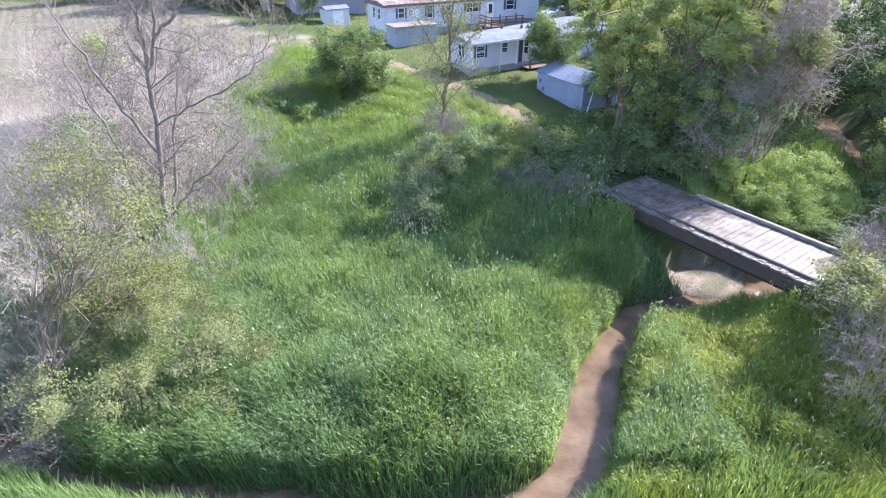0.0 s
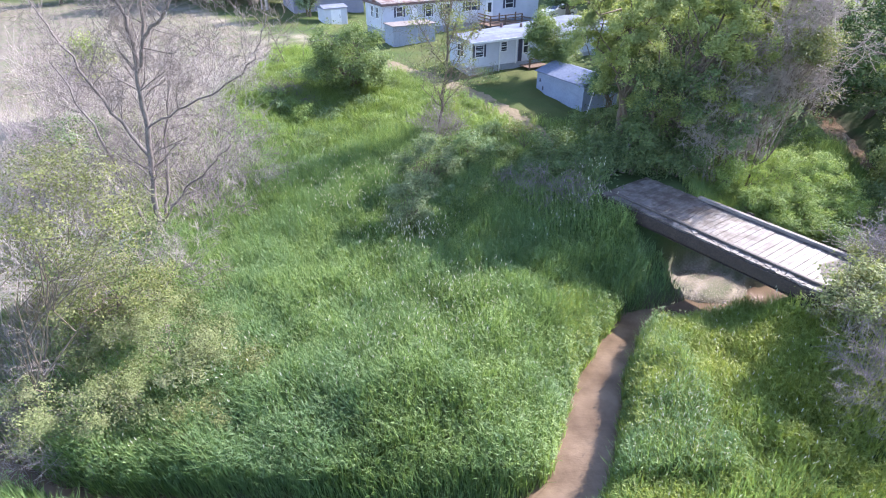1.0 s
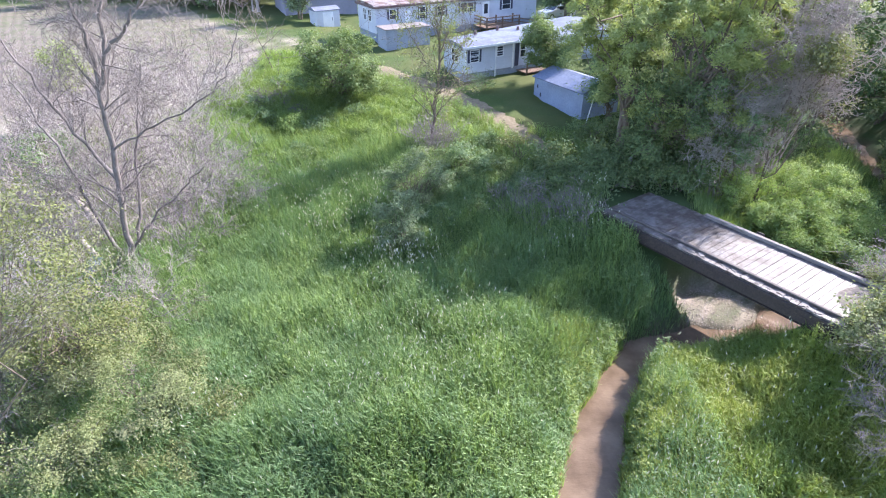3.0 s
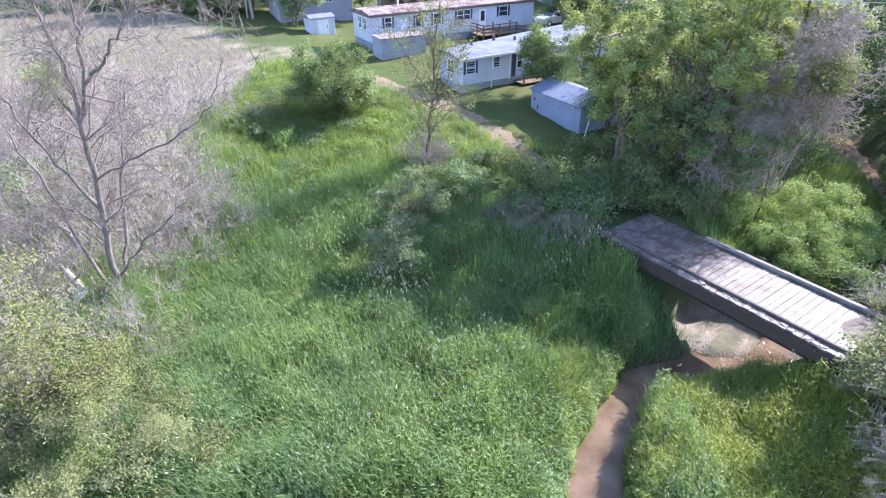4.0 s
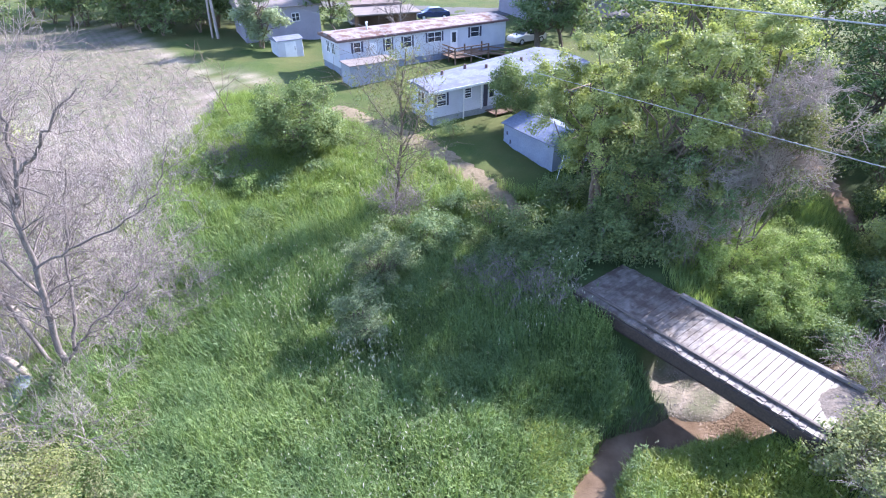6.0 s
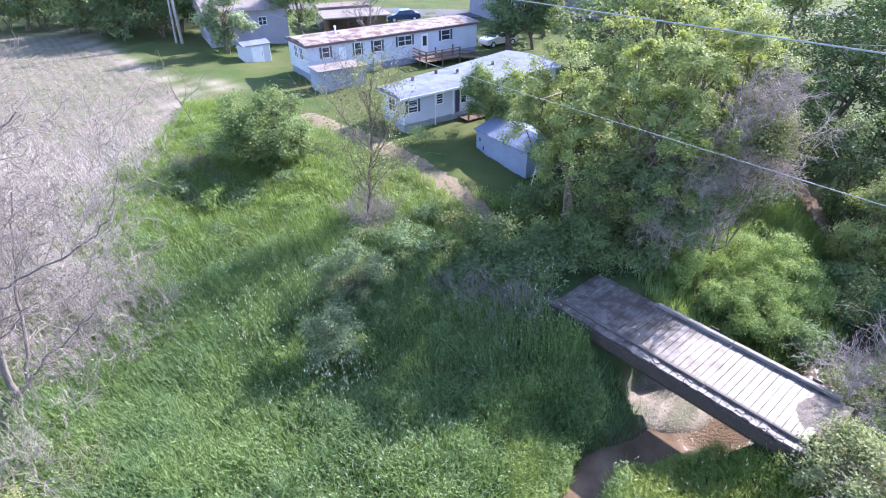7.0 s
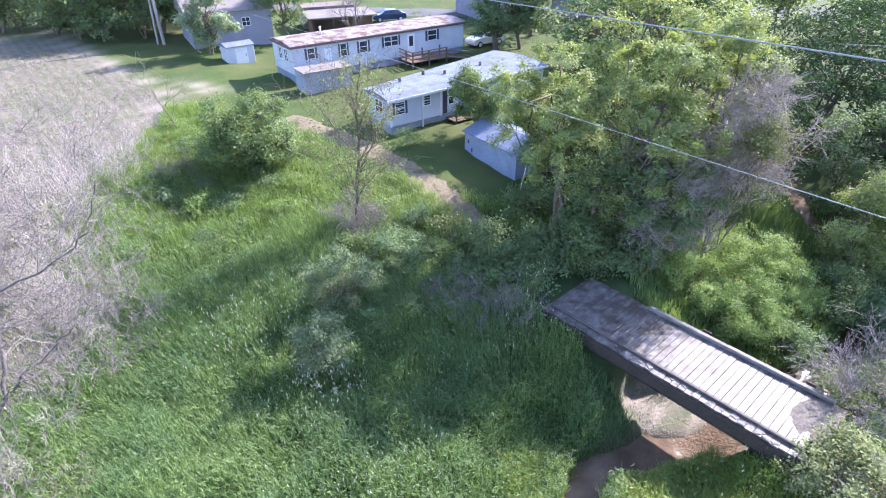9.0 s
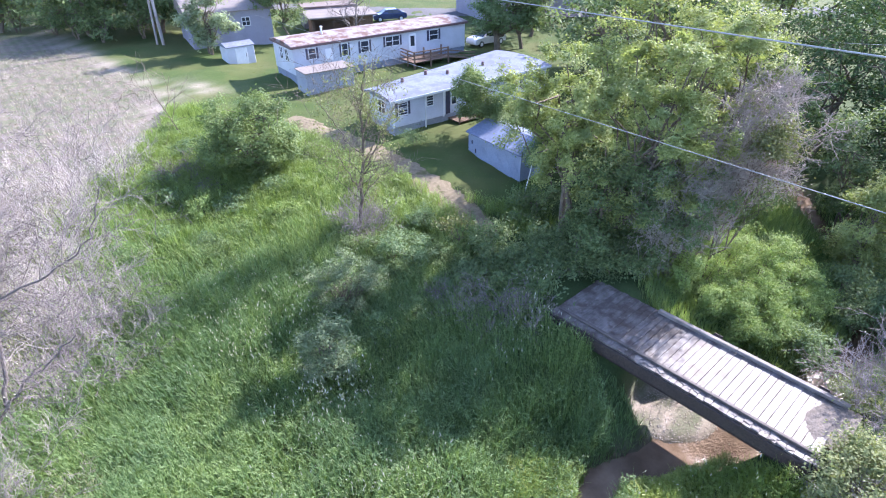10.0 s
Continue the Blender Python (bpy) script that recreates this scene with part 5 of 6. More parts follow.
leafy_tree("willow_shrub", "tall weedy shrub beside the track", "shrub", (1.6, 31.6), crown_lobes(104, 14, (0, 0, 1.5), (1.8, 1.0, 0.9), 0.55), M_LEAF_GREY, 0.12, 380, trunk=0.03, seed=104, stems=6, clump=0.18)
leafy_tree("shrub", "low dark shrub at the bridge end", "shrub", (6.2, 30.2), crown_lobes(105, 12, (0, 0, 1.1), (1.8, 1.2, 0.7), 0.6), M_LEAF_DARK, 0.12, 380, trunk=0.03, seed=105, stems=5, clump=0.18)
leafy_tree("sapling", "small reddish-green sapling beside the track", "sapling", (4.9, 33.0), crown_lobes(106, 8, (0, 0, 1.9), (0.9, 0.6, 0.35), 0.32), M_LEAF_YELLOW, 0.15, 60, trunk=0.04, seed=106)
for k, (x, y, h) in enumerate(((5.2, 27.6, 1.5), (6.6, 28.4, 1.7), (7.2, 27.0, 1.3), (4.2, 28.8, 1.4))):
    bare_tree("brush", "grey-brown dead brush by the bridge bank", "brush", (x, y), [((-0.4, -0.2, 1), h, 0.017, (0, 0)), ((0.5, -0.2, 1), h * 0.9, 0.017, (0.3, 0.1)), ((0, -0.7, 0.8), h, 0.015, (0.1, -0.3)), ((-0.7, 0.2, 0.8), h, 0.015, (-0.3, 0.2))], M_TWIG_BROWN, 110 + k, 3, (6, 5, 3), 0.5, 0.03, 0.006, "dead brush")
t = Tubes()
t.add([(0, 0, -0.2), (0.05, -0.05, 0.8), (0.15, 0.0, 1.7)], [0.17, 0.13, 0.08], 8)
t.add([(0.02, -0.02, 0.5), (-0.5, -0.3, 0.2), (-0.9, -0.5, -0.1)], [0.07, 0.06, 0.04], 6)
stump = put("broken_stump", t.mesh("broken_stump", M_BARK_DEAD))
stump.location = (10.3, 29.9, land_at(10.3, 29.9))
tagged(stump, "pale broken tree stump at the bridge end", "stump")

bare_tree("sapling", "thin sapling at the edge of the field", "sapling", (-12.6, 47.8), [((-0.1, 0, 1), 4.2, 0.05, (0, 0))], M_BARK, 122, 2, (8, 5), 0.6, 0.02, 0.01)

# big dead tree and the bare thicket on the near left
def limb_tree(name, label, category, at, limbs, material, seed, shoots=5, depth=3, kids=(5, 4, 3), leaves=None):
    """A bare tree from bent limbs: each limb is world points and two radii; side shoots grow along it."""
    r = np.random.default_rng(seed)
    foot = Vector((*at, land_at(*at)))
    tr = thing(name, label, category, pose(*foot))
    tufts = []
    for pts, r0, r1, bare in limbs:
        p = np.array(pts, dtype=float) - np.array(foot)
        f = np.linspace(0, 1, 4 * len(p))
        g = np.stack([np.interp(f * (len(p) - 1), np.arange(len(p)), p[:, k]) for k in range(3)], -1)
        g[1:-1] = (g[:-2] + 2 * g[1:-1] + g[2:]) / 4
        g[1:-1] += r.normal(size=g[1:-1].shape) * 0.05
        rad = np.linspace(r0, r1, len(g))
        t = Tubes()
        t.add(g, rad, 8)
        length = np.linalg.norm(np.diff(g, axis=0), axis=1).sum()
        for j in range(int(shoots * length * 0.55)):
            k = int(r.uniform(bare, 0.98) * (len(g) - 1))
            d = g[k + 1] - g[k]
            d = d / np.linalg.norm(d)
            side = r.normal(size=3)
            side -= d * side.dot(d)
            nd = d * 0.45 + side / np.linalg.norm(side) * 0.6 + np.array([0, 0, 0.15])
            grow(t, r, g[k], nd / np.linalg.norm(nd), r.uniform(0.9, 2.4), rad[k] * 0.36, depth, kids, 0.55, 0.03, 5, 0.006)
        put("stem", t.mesh("stem", material), tr)
        if leaves:
            for j in range(int(length * leaves[2])):
                o = g[int(r.uniform(max(bare, 0.3), 1.0) * (len(g) - 1))] + r.normal(size=3) * 0.5
                tufts.append(o + r.normal(size=(leaves[3], 3)) * 0.16)
    if leaves:
        c = np.concatenate(tufts)
        put("crown", leaf_soup("crown", c, r.normal(size=(len(c), 3)) + np.array([0, 0, 0.8]), leaves[1] * r.uniform(0.7, 1.4, len(c)), leaves[0], 0.5, r), tr)
    return tr


limb_tree("dead_tree", "large dead grey tree with several bare stems", "tree", (-13.1, 23.0), [
    ([(-13.1, 23.0, 2.5), (-12.4, 22.7, 5.6), (-11.9, 22.5, 8.6), (-11.7, 22.4, 10.2), (-11.0, 22.3, 11.8)], 0.125, 0.07, 0.25),
    ([(-11.0, 22.3, 11.8), (-10.6, 22.1, 13.2), (-10.4, 22.0, 14.4), (-10.2, 22.0, 15.6)], 0.068, 0.022, 0.1),
    ([(-11.7, 22.4, 10.3), (-11.5, 22.4, 12.6), (-11.7, 22.3, 13.6), (-11.5, 22.2, 15.4)], 0.075, 0.025, 0.2),
    ([(-11.0, 22.3, 11.8), (-9.9, 22.1, 12.7), (-9.2, 22.0, 13.5), (-8.1, 22.0, 14.5)], 0.068, 0.022, 0.1),
    ([(-12.0, 22.5, 8.2), (-10.2, 22.5, 9.2), (-8.5, 22.5, 9.9), (-7.0, 22.5, 11.0), (-6.3, 22.4, 12.6)], 0.045, 0.016, 0.15),
    ([(-12.2, 22.6, 7.0), (-13.4, 22.6, 9.4), (-14.4, 22.8, 11.4), (-15.2, 23.0, 13.4)], 0.075, 0.02, 0.2),
    ([(-12.9, 23.0, 3.4), (-11.4, 22.8, 5.2), (-9.9, 22.6, 6.4), (-8.6, 22.4, 7.6)], 0.06, 0.018, 0.25),
    ([(-13.3, 23.1, 2.5), (-14.2, 23.4, 5.5), (-14.8, 23.6, 8.0), (-15.8, 23.8, 10.6)], 0.09, 0.025, 0.3),
    ([(-13.0, 23.3, 2.5), (-12.6, 24.2, 5.2), (-12.2, 24.8, 8.0), (-11.4, 25.2, 10.8)], 0.085, 0.025, 0.3)], M_BARK_DEAD, 140, 5, 3, (4, 4, 3))
# thin half-bare tree by the track, with grey brush round its foot
limb_tree("thin_tree", "tall thin half-bare tree with few leaves beside the track", "tree", (-0.2, 35.2), [
    ([(-0.2, 35.2, 2.5), (0.1, 35.2, 5.8), (0.45, 35.2, 8.9), (0.5, 35.2, 10.8), (0.8, 35.2, 12.5)], 0.11, 0.03, 0.2),
    ([(0.2, 35.2, 6.6), (1.0, 35.1, 8.2), (1.7, 35.0, 9.6), (2.2, 35.0, 10.4)], 0.04, 0.012, 0.15),
    ([(0.3, 35.2, 7.6), (-0.6, 35.1, 9.0), (-1.3, 35.0, 10.2), (-1.8, 35.0, 11.2)], 0.04, 0.012, 0.15),
    ([(0.1, 35.2, 5.6), (-0.7, 35.3, 7.0), (-1.2, 35.3, 8.2)], 0.035, 0.01, 0.15),
    ([(0.4, 35.2, 9.0), (1.1, 35.3, 10.6), (1.5, 35.3, 11.8)], 0.035, 0.01, 0.15),
    ([(0.1, 35.2, 5.2), (1.0, 35.1, 6.4), (1.9, 35.0, 7.2)], 0.03, 0.01, 0.15),
    ([(0.5, 35.2, 10.4), (-0.1, 35.3, 11.4), (-0.4, 35.3, 12.4)], 0.03, 0.01, 0.15)], M_BARK, 124, 4, 2, (4, 4), (M_LEAF_OLIVE, 0.13, 6, 20))
for k, (x, y, h) in enumerate(((-0.5, 34.9, 1.6), (0.4, 35.0, 1.9), (0.0, 34.2, 1.3))):
    bare_tree("brush", "grey dry brush round the foot of a thin tree", "brush", (x, y), [((math.cos(a) * 0.4, math.sin(a) * 0.4, 1.0), h, 0.016, (0.15 * math.cos(a), 0.15 * math.sin(a))) for a in (k, k + 1.3, k + 2.5, k + 3.8, k + 5.0)], M_TWIG_BROWN, 126 + k, 3, (5, 4, 3), 0.5, 0.03, 0.008, "brush at the thin tree")

for at, tip, r0 in (((-13.9, 22.4), (-0.55, -0.2, 1.9), 0.17), ((-13.3, 22.3), (0.5, -0.3, 1.1), 0.13), ((-15.6, 25.4), (-0.9, 0.1, 1.7), 0.16)):
    t = Tubes()
    t.add([(0, 0, -0.3), (tip[0] * 0.35, tip[1] * 0.35, tip[2] * 0.45), (tip[0] * 0.8, tip[1] * 0.8, tip[2] * 0.85), tip], [r0, r0 * 0.9, r0 * 0.75, r0 * 0.25], 9)
    t.add([(tip[0] * 0.5, tip[1] * 0.5, tip[2] * 0.55), (tip[0] * 0.5 + 0.4, tip[1] * 0.5 - 0.1, tip[2] * 0.55 + 0.35)], [r0 * 0.4, r0 * 0.2], 6)
    snag = put("snag", t.mesh("snag", M_BARK_PALE))
    snag.location = (*at, land_at(*at))
    tagged(snag, "pale barkless broken trunk leaning in the brush", "snag", "broken snags")


def crumpled_sheet():
    """A crumpled pale sheet of metal caught in the brush."""
    bm = bmesh.new()
    bmesh.ops.create_grid(bm, x_segments=9, y_segments=7, size=0.5)
    r = random.Random(9)
    for v in bm.verts:
        v.co.x *= 0.95
        v.co.z = 0.22 * math.sin(4.1 * v.co.x + 2 * v.co.y) + r.uniform(-0.08, 0.08) + 0.3 * v.co.y
    bmesh.ops.solidify(bm, geom=list(bm.faces), thickness=0.01)
    ob = part("crumpled_sheet", bm, M_SKIRT_LIGHT)
    ob.location = (-14.05, 21.6, land_at(-14.05, 21.6) + 0.45)
    tagged(ob, "crumpled pale grey metal sheet lying in the brush", "scrap sheet")


crumpled_sheet()
thicket = [(-11.6, 25.6, 2.6), (-12.4, 27.6, 3.2), (-15.6, 26.5, 4.2), (-17.6, 24.0, 4.8), (-16.4, 29.5, 4.4), (-13.6, 31.0, 3.8), (-19.6, 27.5, 5.0), (-15.6, 35.5, 3.8), (-18.8, 33.0, 4.6), (-22.5, 31.0, 5.0), (-22.0, 36.5, 4.6), (-14.2, 40.0, 3.0), (-17.4, 40.5, 3.4), (-13.0, 29.4, 3.0), (-15.0, 23.0, 3.4), (-11.4, 30.2, 2.4), (-19.5, 23.0, 4.0), (-14.8, 32.8, 3.2), (-20.5, 34.5, 3.8), (-10.6, 28.8, 2.1)]
for k, (x, y, h) in enumerate(thicket):
    bare_tree("bare_shrub", "leafless pinkish-grey shrub of the dead thicket", "shrub", (x, y), [((math.cos(a) * 0.55, math.sin(a) * 0.55, 1.0), h * (0.75 + 0.25 * math.sin(3 * a + k)), 0.03, (0.3 * math.cos(a), 0.3 * math.sin(a))) for a in (k, k + 1.1, k + 2.2, k + 3.4, k + 4.4, k + 5.3)], M_TWIG_PALE if k % 3 else M_TWIG_BROWN, 150 + k, 3, (6, 5, 3), 0.5, 0.02, 0.007, "bare thicket")

# leafy and bare shrubs on the near left bank
leafy_tree("small_tree", "sparse yellow-green small tree on the creek bank", "tree", (-13.6, 14.6), crown_lobes(180, 38, (4.2, -0.9, 8.1), (2.0, 1.9, 1.5), 0.55), M_LEAF_YELLOW, 0.085, 260, trunk=0.035, seed=180, stems=3, clump=0.24, aspect=0.4)
leafy_tree("small_tree", "yellow-green shrub with sparse leaves among bare twigs", "tree", (-12.2, 17.2), crown_lobes(181, 26, (0.2, -0.3, 2.0), (2.4, 1.9, 1.2), 0.65), M_LEAF_YELLOW, 0.08, 420, trunk=0.05, seed=181, stems=4, clump=0.2)
leafy_tree("shrub", "low grey-green shrub at the edge of the reeds", "shrub", (-9.7, 15.8), crown_lobes(182, 26, (0, 0, 1.5), (2.3, 2.0, 0.9), 0.6), M_LEAF_OLIVE, 0.065, 640, trunk=0.02, seed=182, stems=5, clump=0.2)
leafy_tree("shrub", "low grey-green shrub under the bare twigs", "shrub", (-11.6, 13.2), crown_lobes(183, 26, (0, 0, 1.6), (2.4, 1.7, 1.1), 0.6), M_LEAF_OLIVE, 0.065, 640, trunk=0.02, seed=183, stems=5, clump=0.2)
leafy_tree("shrub", "bright green shrub behind the dead tree", "shrub", (-22.0, 36.0), crown_lobes(184, 14, (0, 0, 3.6), (1.6, 1.4, 1.6), 0.8), M_LEAF_LIGHT, 0.14, 500, trunk=0.06, seed=184, stems=3)
leafy_tree("shrub", "green shrub mixed into the thicket", "shrub", (-18.0, 27.0), crown_lobes(185, 14, (0, 0, 2.4), (2.2, 1.8, 1.2), 0.8), M_LEAF_GREY, 0.12, 380, trunk=0.05, seed=185, stems=4)
for k, (x, y, rx, h) in enumerate(((-8.3, 15.3, 1.1, 1.5), (-6.9, 15.6, 0.8, 1.1), (-8.8, 17.6, 1.0, 1.3), (-10.6, 18.4, 1.1, 1.4), (-7.8, 13.6, 1.0, 1.2), (-12.8, 15.4, 1.2, 1.7), (-9.8, 20.4, 0.9, 1.1), (-13.8, 17.2, 1.2, 1.6))):
    leafy_tree("low_shrub", "low straggling shrub among dry grass", "shrub", (x, y), crown_lobes(460 + k, 14, (0, 0, h * 0.6), (rx, rx, h * 0.45), 0.42), M_LEAF_YELLOW if k % 3 == 1 else M_LEAF_OLIVE, 0.08, 300, trunk=0.015, seed=460 + k, stems=6, group="low bank shrubs", clump=0.16, aspect=0.4)
for k, (x, y, h) in enumerate(((-11.9, 16.6, 1.5), (-10.9, 20.6, 1.3), (-9.6, 16.6, 1.1), (-13.4, 13.8, 1.6), (-12.6, 18.0, 1.4), (-11.0, 15.0, 1.2), (-14.4, 15.8, 1.6), (-12.4, 12.9, 1.2))):
    bare_tree("dry_brush", "low tangle of pinkish dry twigs in the grass", "brush", (x, y), [((math.cos(a) * 0.9, math.sin(a) * 0.9, 0.7), h, 0.012, (0.25 * math.cos(a), 0.25 * math.sin(a))) for a in (k, k + 1.0, k + 2.1, k + 3.1, k + 4.2, k + 5.3)], M_TWIG_RED, 480 + k, 3, (6, 5, 3), 0.55, 0.0, 0.005, "dry brush")
near = [(-14.6, 18.0, 4.0), (-12.0, 19.2, 2.6), (-16.0, 15.6, 4.4), (-15.4, 21.0, 3.4), (-11.8, 21.4, 2.0), (-17.5, 19.5, 4.6)]
for k, (x, y, h) in enumerate(near):
    bare_tree("bare_shrub", "bare pinkish-brown shrub with tangled twigs", "shrub", (x, y), [((math.cos(a) * 0.6, math.sin(a) * 0.6, 1.0), h * (0.75 + 0.25 * math.sin(3 * a + k)), 0.02, (0.3 * math.cos(a), 0.3 * math.sin(a))) for a in (k, k + 1.1, k + 2.2, k + 3.4, k + 4.4, k + 5.3)], M_TWIG_BROWN if k % 2 else M_TWIG_PALE, 200 + k, 3, (6, 5, 3), 0.5, 0.01, 0.007, "near bare shrubs")

# shrub at the near bridge end: leafy above, bare twigs below
leafy_tree("small_tree", "grey-green leafy shrub tree beside the bridge end", "tree", (15.0, 16.4), crown_lobes(220, 28, (0.3, 0.2, 1.0), (1.7, 1.5, 1.1), 0.6), M_LEAF_OLIVE, 0.11, 430, trunk=0.06, seed=220, stems=5, clump=0.2)
for k, (x, y, h) in enumerate(((14.9, 13.7, 1.7), (15.7, 12.8, 1.7), (15.7, 14.6, 1.9))):
    bare_tree("bare_shrub", "bare grey twiggy shrub under the leafy one", "shrub", (x, y), [((math.cos(a) * 0.8 - 0.3, math.sin(a) * 0.8, 0.9), h, 0.02, (0.2 * math.cos(a), 0.2 * math.sin(a))) for a in (0.3 + k, 1.5 + k, 2.6 + k, 3.5 + k, 4.6 + k, 5.5 + k)], M_TWIG_BROWN, 230 + k, 3, (8, 6, 4), 0.5, 0.0, 0.004, "twigs by the bridge")
bare_tree("bare_shrub", "brown bare shrub at the creek bend", "shrub", (21.8, 21.5), [((math.cos(a) * 0.7, math.sin(a) * 0.7, 1.0), 2.6, 0.02, (0.3 * math.cos(a), 0.3 * math.sin(a))) for a in (0.3, 1.5, 2.6, 3.5, 4.6, 5.5)], M_TWIG_BROWN, 240, 3, (6, 5, 3), 0.5, 0.02, 0.008)
for k, (x, y, h) in enumerate(((19.4, 20.6, 1.9), (20.4, 19.2, 2.1), (18.4, 19.6, 1.5))):
    bare_tree("dry_brush", "brown dry shrub on the bank beside the deck end", "brush", (x, y), [((math.cos(a) * 0.7, math.sin(a) * 0.7, 0.9), h, 0.016, (0.25 * math.cos(a), 0.25 * math.sin(a))) for a in (k, k + 1.0, k + 2.1, k + 3.1, k + 4.2, k + 5.3)], M_TWIG_BROWN, 242 + k, 3, (6, 5, 3), 0.5, 0.02, 0.007, "dry brush by the deck")
leafy_tree("low_shrub", "olive leafy shrub on the bank beside the deck end", "shrub", (18.6, 20.4), crown_lobes(246, 16, (0, 0, 0.9), (1.2, 1.0, 0.6), 0.45), M_LEAF_OLIVE, 0.09, 300, trunk=0.02, seed=246, stems=5, clump=0.17)
leafy_tree("shrub", "yellow-brown leafy shrub at the creek bend", "shrub", (22.6, 20.6), crown_lobes(241, 12, (0, 0, 2.0), (1.8, 1.4, 1.2), 0.7), M_LEAF_YELLOW, 0.11, 260, trunk=0.05, seed=241, stems=4)


# ---- grass ----
def blades(name, x, y, height, width, lean, heading, material, label, category="grass", sink=0.05):
    n = len(x)
    z = land(x, y) - sink
    a = heading + math.pi / 2 + rng.normal(0, 0.6, n)
    wx, wy = np.cos(a) * width / 2, np.sin(a) * width / 2
    lx, ly = np.cos(heading) * lean * height, np.sin(heading) * lean * height
    hm, ht = height * 0.6, height * np.sqrt(np.maximum(0.2, 1 - (0.8 * lean) ** 2))
    base, mid, tip = np.stack([x, y, z], -1), np.stack([x + lx * 0.35, y + ly * 0.35, z + hm], -1), np.stack([x + lx, y + ly, z + ht], -1)
    w = np.stack([wx, wy, np.zeros(n)], -1)
    v = np.stack([base - w * 0.8, base + w * 0.8, mid + w, mid - w, tip], 1).reshape(-1, 3)
    o = (np.arange(n) * 5)[:, None]
    c = np.concatenate([o + np.array([0, 1, 2, 3]), o + np.array([3, 2, 4])], 1).ravel()
    tot = np.tile([4, 3], n)
    return tagged(put(name, soup(name, v, c, tot, material)), label, category, kind="stuff")


def scatter(x0, x1, y0, y1, per_m2, keep):
    n = int((x1 - x0) * (y1 - y0) * per_m2)
    x, y = rng.uniform(x0, x1, n), rng.uniform(y0, y1, n)
    k = rng.uniform(0, 1, n) < keep(x, y)
    return x[k], y[k]


def clear(x, y):
    """0 where nothing tall grows: water, gravel, bridge, track, lawn, field, homes."""
    e = creek_edge(x, y)
    s, n = bridge_sn(x, y)
    ok = e > 0.03
    ok &= bar_reach(x, y) > 1.8
    ok &= ~((s > -18.0) & (s < -5.2) & (n > 22.0) & (n < 26.0))
    d, _ = along(x, y, DRIVE)
    ok &= d > 0.6 + 0.5 * (wobble(x, y, 2.5, 6) > 0)
    return ok.astype(float) * (1 - lawn_mask(x, y)) * (1 - field_mask(x, y))


def grass_field(name, area, per, hgt, wid, material, label, keep, lean=(0.04, 0.5), seed=0.0):
    x, y = scatter(*area, per, keep)
    n = len(x)
    big = wobble(x, y, 0.55, seed)
    head = 3.6 + 1.2 * wobble(x, y, 0.3, seed + 1) + rng.normal(0, 1.3, n)
    h = hgt * (1 + 0.24 * big + 0.2 * wobble(x, y, 1.9, seed + 3)) * rng.uniform(0.65, 1.2, n)
    h = h * (0.7 + 0.3 * sstep(0.0, 0.8, creek_edge(x, y)))
    return blades(name, x, y, h, wid * rng.uniform(0.7, 1.4, n), rng.uniform(*lean, n), head, material, label)


def marsh(x, y):
    return clear(x, y) * sstep(-14.5, -11.0, x + 0.8 * wobble(x, y, 0.7)) * (x < 9.5) * (1 - 0.6 * sstep(30, 36, y))


def right_bank(x, y):
    return clear(x, y) * (x > 4.5) * (1 - 0.75 * sstep(13.2, 14.6, x + 0.5 * wobble(x, y, 0.9)))


grass_field("marsh_grass", (-15, 9.5, 11.5, 36), 340, 1.3, 0.021, M_REED, "dense tall green reed grass of the marsh", lambda x, y: marsh(x, y) * np.clip(22 / (y + 6), 0, 1), seed=1.0)
grass_field("bank_grass", (5.0, 17.0, 9.6, 20.5), 420, 1.05, 0.021, M_REED_YELLOW, "tall yellow-green grass on the creek bank", right_bank, seed=2.0)
grass_field("near_bank_grass", (-18, 17.0, 9.4, 11.8), 260, 1.15, 0.021, M_REED, "tall green grass on the near bank", clear, seed=3.0)
grass_field("creek_bend_grass", (12.0, 28, 23.5, 37), 150, 0.8, 0.024, M_MOUND, "bright green tall grass at the creek bend", lambda x, y: clear(x, y) * sstep(12.2, 13.4, x - 0.25 * (y - 26)) * sstep(25.2, 23.8, x + 0.5 * wobble(x, y, 0.9, 3.0) - 0.2 * (y - 28)) * sstep(26.2, 26.6, bridge_sn(x, y)[1]), seed=4.0)
grass_field("creek_edge_grass", (20, 34, 22, 40), 80, 1.0, 0.026, M_REED, "dark green grass along the upper creek", lambda x, y: clear(x, y) * sstep(22.6, 24.0, x - 0.2 * (y - 28)), seed=11.0)
grass_field("meadow_grass", (-16, 11, 32, 53), 170, 0.8, 0.024, M_MEADOW, "medium green meadow grass behind the marsh", lambda x, y: clear(x, y) * sstep(31, 36, y), seed=5.0)
grass_field("thicket_grass", (-26, -10, 12, 46), 60, 0.55, 0.026, M_STRAW, "dry pale grass among the bare shrubs", lambda x, y: clear(x, y) * sstep(-10, -13, x), (0.3, 1.0), seed=6.0)
grass_field("thicket_green_grass", (-24, -9.5, 11, 42), 45, 0.55, 0.026, M_MEADOW, "green grass among the bare shrubs", lambda x, y: clear(x, y) * sstep(-9.5, -12, x), (0.2, 0.8), seed=7.0)
